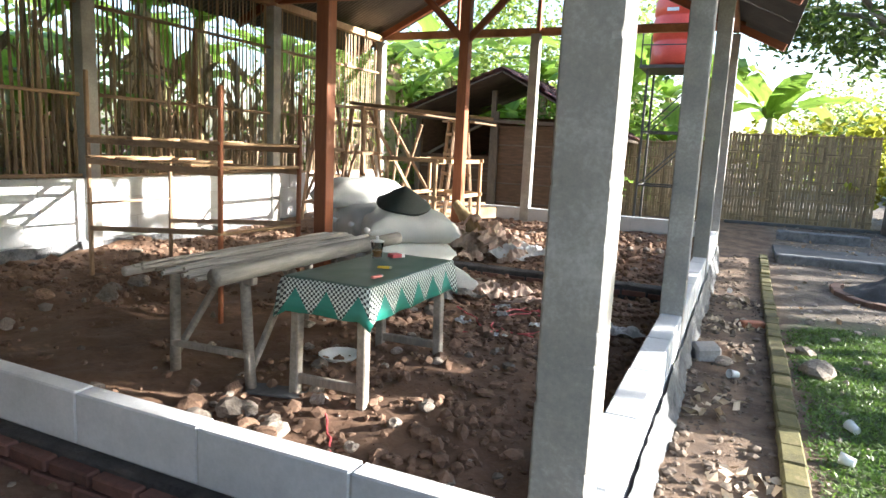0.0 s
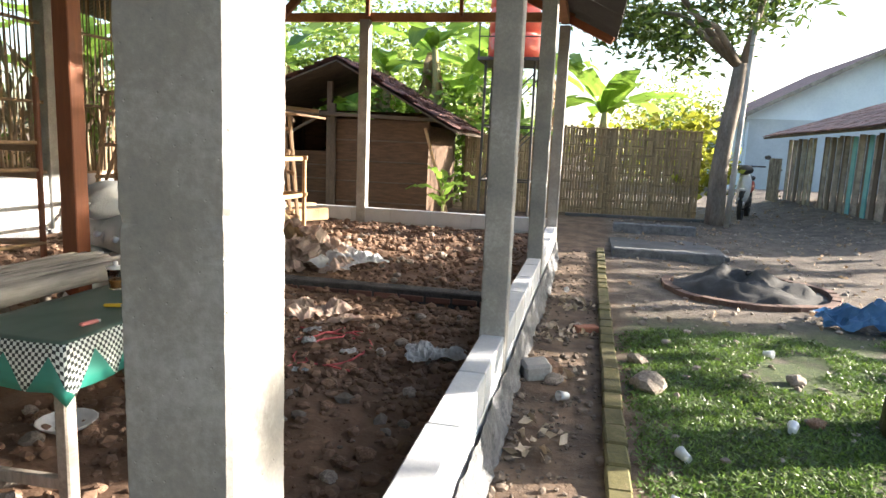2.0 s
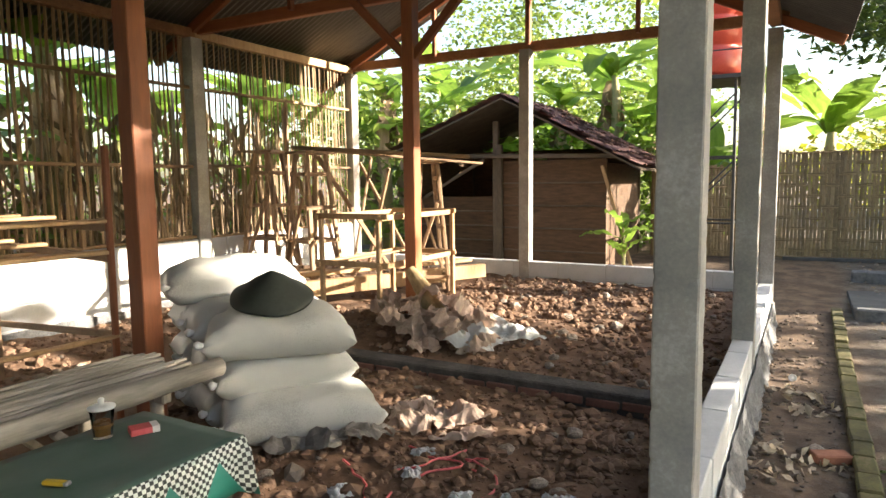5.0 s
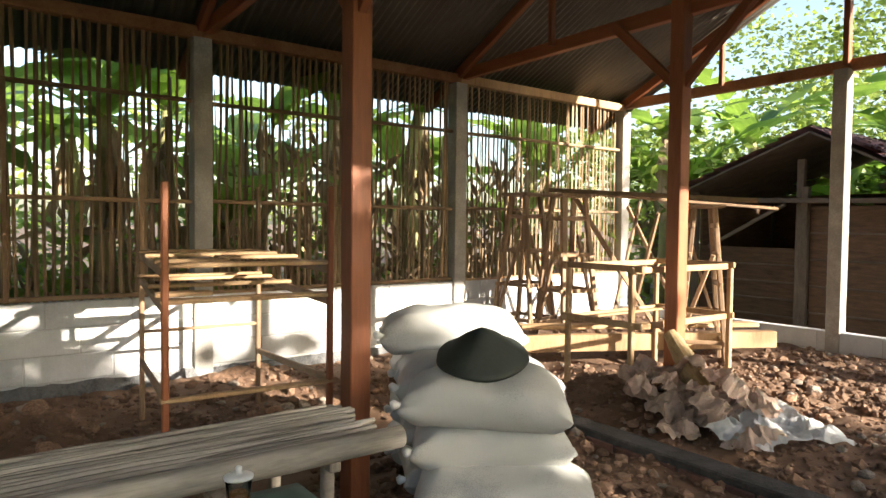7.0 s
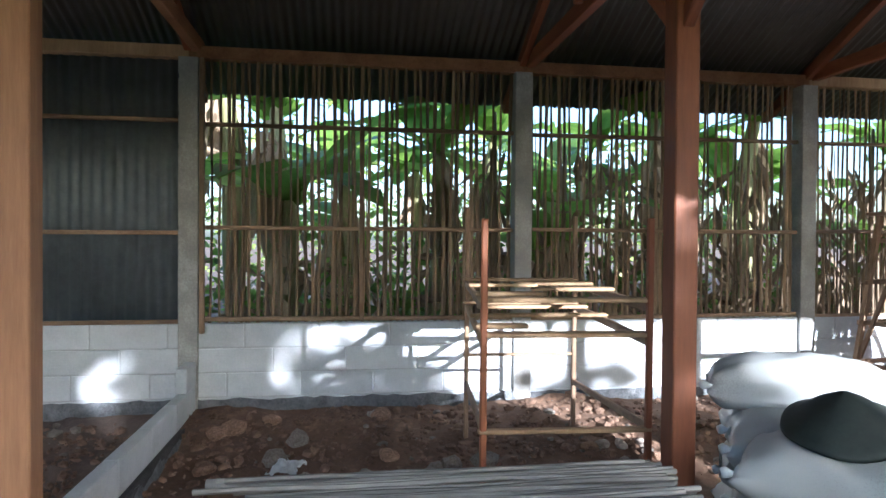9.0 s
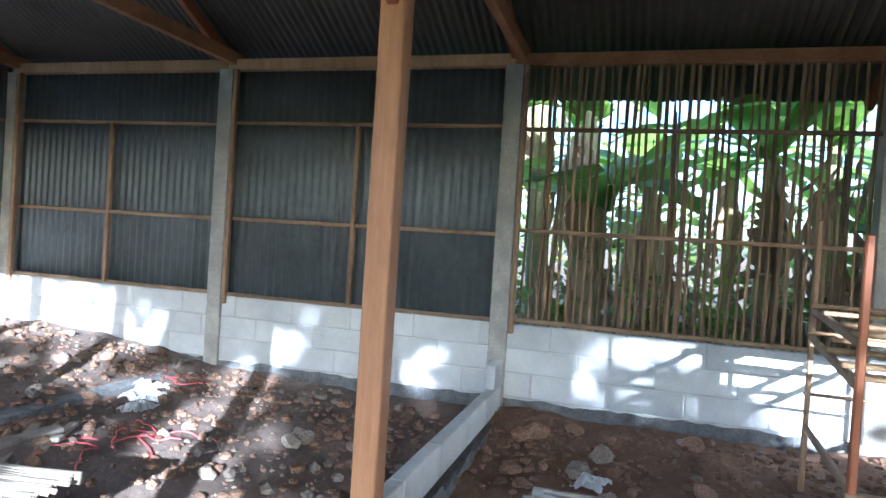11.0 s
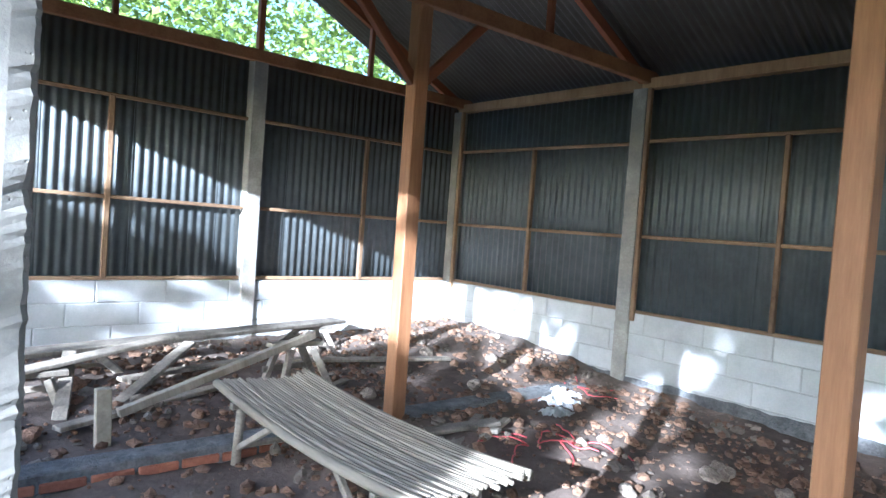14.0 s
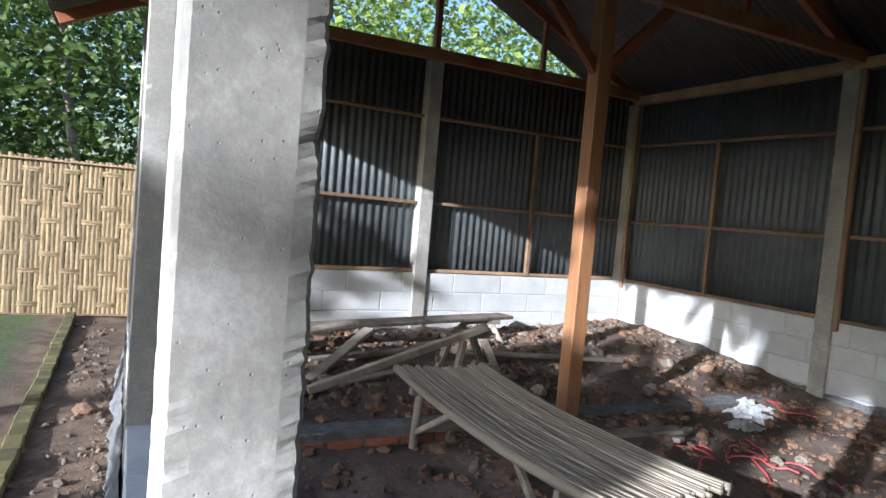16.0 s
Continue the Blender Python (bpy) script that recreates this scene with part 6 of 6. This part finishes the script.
# ---- yard: kerb, slab, sand, tarp ----
kerb = tagged(holder("kerb"), "kerb of mossy bricks laid end to end along the path", "kerb", kind="structure")
first = None
y = -6.1
while y < 11.2:
    m = pose(0.40 + 0.008 * (y - 4), y, ground_z(0.4, y) - 0.02 + random.uniform(-0.006, 0.006), random.uniform(-2, 2), random.uniform(-2, 2), 90 + random.uniform(-2.5, 2.5))
    if first is None:
        first = part("brick", block((-0.112, -0.055, 0), (0.112, 0.055, 0.075), 0.01), M_KERB, kerb)
        first.matrix_basis = m
    else:
        twin(first, m, kerb)
    y += 0.228
slab = part("slab", block((0.62, 10.86, -0.1), (2.25, 12.9, 0.085), 0.01), M_SLAB)
tagged(slab, "low grey cement slab beside the path", "slab", kind="structure")
for lo, hi in (((0.62, 10.7, -0.1), (2.15, 10.85, 0.14)), ((0.7, 12.95, 0.0), (2.1, 13.1, 0.28))):
    ob = part("cement_kerb", block(lo, hi, 0.02), M_PLINTH)
    tagged(ob, "dark rough cement kerb in the yard", "kerb", kind="structure")
sand = bmesh.new()
n = 26
rows_ = []
for i in range(n + 1):
    rr = 0.82 * i / n
    row = []
    for k in range(40):
        a = k * math.tau / 40
        x, y = 2.05 + rr * math.cos(a), 8.95 + rr * 1.05 * math.sin(a)
        h_ = 0.19 * max(0, 1 - (rr / 0.8) ** 2.2) * (1 + 0.9 * fbm(x, y, 3, 2.6)) + 0.03 * fbm(x, y, 1, 9)
        row.append(sand.verts.new((x, y, ground_z(x, y) + max(h_, -0.03 if i == n else 0.01))))
    rows_.append(row)
for a, b in zip(rows_[1:], rows_[2:]):
    for k in range(40):
        sand.faces.new((a[k], a[(k + 1) % 40], b[(k + 1) % 40], b[k]))
sand.faces.new(rows_[1])
ob = part("sand_mound", sand, M_SAND, None, smooth=True)
tagged(ob, "low mound of dark damp sand ringed by bricks", "sand")
for k in range(22):
    a = math.pi * 0.9 + k * math.tau / 30
    ob = part("loose_brick", block((-0.11, -0.05, 0), (0.11, 0.05, 0.06), 0.006), M_BRICK_DARK) if k == 0 else new("loose_brick", ob.data)
    x, y = 2.05 + 0.88 * math.cos(a), 8.95 + 0.92 * math.sin(a)
    ob.matrix_basis = pose(x, y, ground_z(x, y) - 0.005, 0, 0, math.degrees(a) + 90 + random.uniform(-6, 6))
    tagged(ob, "red brick edging the sand pile", "brick", "bricks round the sand")
crumple("tarp", (2.75, 7.5, ground_z(2.75, 7.5)), 0.85, M_TARP, "crumpled faded blue tarpaulin beside the tree", "tarpaulin", 4.4, 0.3)

# small seedling with bright leaves
seed = tagged(holder("seedling", (1.2, 3.52, ground_z(1.2, 3.52))), "small bright green seedling on the lawn", "plant")
seed.matrix_basis = pose(1.2, 3.52, ground_z(1.2, 3.52)) @ Matrix.Scale(0.7, 4)
r_ = random.Random(3)
for k in range(6):
    ob = part("leaf", banana_leaf(0.16, 0.09, 0.7, 0, r_), M_SPROUT, seed, smooth=True)
    ob.matrix_basis = pose(0, 0, 0.14 + 0.012 * k, 0, 0, k * 137) @ pose(0, 0, 0, 0, -20, 0)
bm = bmesh.new()
tube(bm, [(0, 0, -0.02), (0.01, 0, 0.2)], [0.006, 0.004], 5)
part("stem", bm, M_STEM, seed)

# ---- stones, clods and gravel ----
M_GRAVEL = mat("dull_gravel", (0.06, 0.046, 0.036), (0.22, 0.17, 0.13), 6.0, rough=0.95, bump=0.4, fine=40)
ico1, ico2 = ico_points(1), ico_points(2)


def pebbles(name, xy, sizes, zf, material, label, category, base=ico1, sink=0.25):
    v0, f0 = base
    n = len(xy)
    d = rng.uniform(0.62, 1.3, (n, 1, 3)) * (1 + rng.normal(size=(n, len(v0), 1)) * 0.13)
    v = v0[None] * d * sizes[:, None, None] * np.array([1, 1, 0.72])
    a = rng.uniform(0, math.tau, n)
    c, s = np.cos(a)[:, None], np.sin(a)[:, None]
    x, y = v[..., 0] * c - v[..., 1] * s, v[..., 0] * s + v[..., 1] * c
    z0 = np.array([zf(*p) for p in xy])
    v = np.stack([x + xy[:, :1], y + xy[:, 1:2], v[..., 2] + (z0 + sizes * sink)[:, None]], -1).reshape(-1, 3)
    f = (f0[None] + (np.arange(n) * len(v0))[:, None, None]).reshape(-1, 3)
    return tagged(mesh_from_arrays(name, v, f, material), label, category, kind="stuff")


def scatter(n, x0, x1, y0, y1):
    return np.stack([rng.uniform(x0, x1, n), rng.uniform(y0, y1, n)], 1)


def clumpy(n, x0, x1, y0, y1, s=1.3, cut=0.0):
    p = scatter(n * 3, x0, x1, y0, y1)
    k = np.array([fbm(a, b, 4, s) for a, b in p])
    return p[k > cut][:n]


xy = np.concatenate([clumpy(6500, -5.6, -0.4, -3.5, 10.1, 1.1, 0.0), scatter(1800, -5.6, -0.4, -3.5, 10.1), scatter(1600, -2.4, -0.45, 1.95, 6.0), scatter(900, -5.6, -4.6, 2.0, 7.0), scatter(5500, -3.4, -0.45, 4.2, 10.0), scatter(2500, -5.4, -0.5, -3.3, 1.7)])
pebbles("soil_clods", xy, rng.gamma(2.0, 0.0085, len(xy)).clip(0.006, 0.05), floor_z, M_CLOD, "countless brown clods and pebbles on the earth floor", "clods")
xy = np.concatenate([clumpy(900, -5.6, -0.4, -3.5, 1.7, 1.0, 0.0), scatter(260, -5.6, -0.4, 2.0, 10.0)])
pebbles("rubble", xy, rng.gamma(2.2, 0.0095, len(xy)).clip(0.008, 0.055), floor_z, M_STONE, "pale stone and mortar rubble scattered on the soil", "rubble")
xy = np.concatenate([scatter(1300, -0.15, 0.36, -6, 11), clumpy(500, -0.15, 0.36, 1.5, 9.0, 2.0, 0.05), scatter(900, -0.2, -0.08, -3.6, 10.2)])
pebbles("path_gravel", xy, rng.gamma(2.0, 0.0055, len(xy)).clip(0.003, 0.035), ground_z, M_GRAVEL, "loose gravel and chips along the path", "gravel")
xy = np.concatenate([scatter(1500, 0.6, 6.5, 7.5, 22), scatter(500, 0.6, 3.0, 0.0, 8)])
pebbles("yard_gravel", xy, rng.gamma(1.8, 0.008, len(xy)).clip(0.005, 0.04), ground_z, M_STONE, "scattered pebbles and leaf bits in the yard", "gravel")
xy = np.concatenate([clumpy(260, -0.1, 0.34, 2.5, 8.5, 1.5, 0.15)])
chips = leaf_cloud("wood_chips", np.array([(a, b, ground_z(a, b) + 0.02) for a, b in xy]), M_WOOD_CHIP, 0.06, None, 0.35, 0.0)
tagged(chips, "pale wood chips and dry leaves strewn on the path", "chips", kind="stuff")
xy = scatter(700, 0.7, 6.0, 7.0, 20)
chips = leaf_cloud("dry_leaves", np.array([(a, b, ground_z(a, b) + 0.012) for a, b in xy]), M_DEAD, 0.06, None, 0.35, 0.0)
tagged(chips, "dry brown leaves strewn over the yard", "leaves", kind="stuff")

stone_meshes = []
for k in range(6):
    bm = bmesh.new()
    bmesh.ops.create_icosphere(bm, subdivisions=2, radius=1.0)
    for v in bm.verts:
        v.co = v.co * (1 + 0.35 * fbm(*(v.co * 1.1 + Vector((k * 7, 0, 0))), 1.0))
        v.co.z *= 0.7
    me = bpy.data.meshes.new("stone")
    bm.to_mesh(me)
    bm.free()
    me.materials.append(M_STONE if k % 2 else M_CLOD)
    stone_meshes.append(me)
r_ = random.Random(21)
places = [(r_.uniform(-2.9, -0.6), r_.uniform(2.1, 6.0), r_.uniform(0.02, 0.05)) for _ in range(95)]
places += [(-5.4 + r_.uniform(0, 1.2), r_.uniform(2.2, 4.2), r_.uniform(0.05, 0.10)) for _ in range(16)]
places += [(r_.uniform(-5.2, -0.7), r_.uniform(-3.3, 1.5), r_.uniform(0.03, 0.085)) for _ in range(55)]
places += [(r_.uniform(-5.2, -4.9) + 0.5, r_.uniform(4.8, 5.6), r_.uniform(0.03, 0.06)) for _ in range(14)]
places += [(-2.0 + r_.uniform(-0.3, 0.3), 2.55 + r_.uniform(-0.15, 0.15), r_.uniform(0.04, 0.08)) for _ in range(10)]
places += [(r_.uniform(-3.2, -0.6), r_.uniform(6.6, 9.8), r_.uniform(0.022, 0.06)) for _ in range(85)]
for x, y, s in places:
    ob = new("stone", stone_meshes[r_.randrange(6)])
    ob.matrix_basis = pose(x, y, floor_z(x, y) + s * 0.3, r_.uniform(-20, 20), r_.uniform(-20, 20), r_.uniform(0, 360)) @ Matrix.Scale(s, 4)
    tagged(ob, "rough lump of stone lying on the soil", "stone", "loose stones")
for x, y, s in ((0.64, 5.22, 0.11), (0.62, 5.8, 0.07), (1.6, 5.6, 0.06), (0.0, 5.35, 0.11), (0.05, 5.15, 0.06), (0.2, 6.6, 0.06), (1.5, 4.9, 0.05), (-0.02, -2.6, 0.08)):
    ob = new("stone", stone_meshes[r_.randrange(6)])
    ob.matrix_basis = pose(x, y, ground_z(x, y) + s * 0.3, 0, 0, r_.uniform(0, 360)) @ Matrix.Scale(s, 4)
    tagged(ob, "grey stone lying in the yard", "stone", "yard stones")

scrap = crumple("wrapper", (-0.03, 5.21, ground_z(-0.03, 5.21) + 0.01), 0.11, M_TEAL, "crumpled teal wrapper on the path", "litter", 3.1, 0.2)
ob = part("loose_brick", block((-0.10, -0.05, 0), (0.10, 0.05, 0.055), 0.008), M_BRICK)
ob.matrix_basis = pose(0.26, 6.53, ground_z(0.26, 6.53), 0, 0, 25)
tagged(ob, "red brick lying on the path by the kerb", "brick")
ob = part("concrete_lump", block((-0.09, -0.08, 0), (0.09, 0.08, 0.12), 0.02), M_CONC)
ob.matrix_basis = pose(-0.06, 5.22, ground_z(-0.06, 5.22) - 0.01, 4, -5, 20)
tagged(ob, "broken lump of pale concrete beside the low wall", "concrete lump")

# ---- short grass ----
p = clumpy(26000, 0.52, 3.4, 1.0, 8.0, 1.1, -0.3)
keep = [(a, b) for a, b in p if b < 6.6 + 0.9 * fbm(a, b, 2, 0.8)]
g = np.array([(a, b, ground_z(a, b) + 0.005) for a, b in np.repeat(np.array(keep), 3, 0) + rng.normal(size=(len(keep) * 3, 2)) * 0.03])
n = len(g)
ang = rng.uniform(0, math.tau, n)
h_ = rng.uniform(0.006, 0.026, n)
w = np.stack([np.cos(ang), np.sin(ang), np.zeros(n)], 1) * 0.008
lean_ = np.stack([rng.normal(size=n), rng.normal(size=n), np.zeros(n)], 1) * 0.02
v = np.stack([g - w, g + w, g + lean_ + np.stack([np.zeros(n), np.zeros(n), h_], 1)], 1).reshape(-1, 3)
grass = mesh_from_arrays("grass", v, np.arange(n * 3).reshape(-1, 3), M_GRASS)
tagged(grass, "short mossy green grass on the lawn", "grass", kind="stuff")
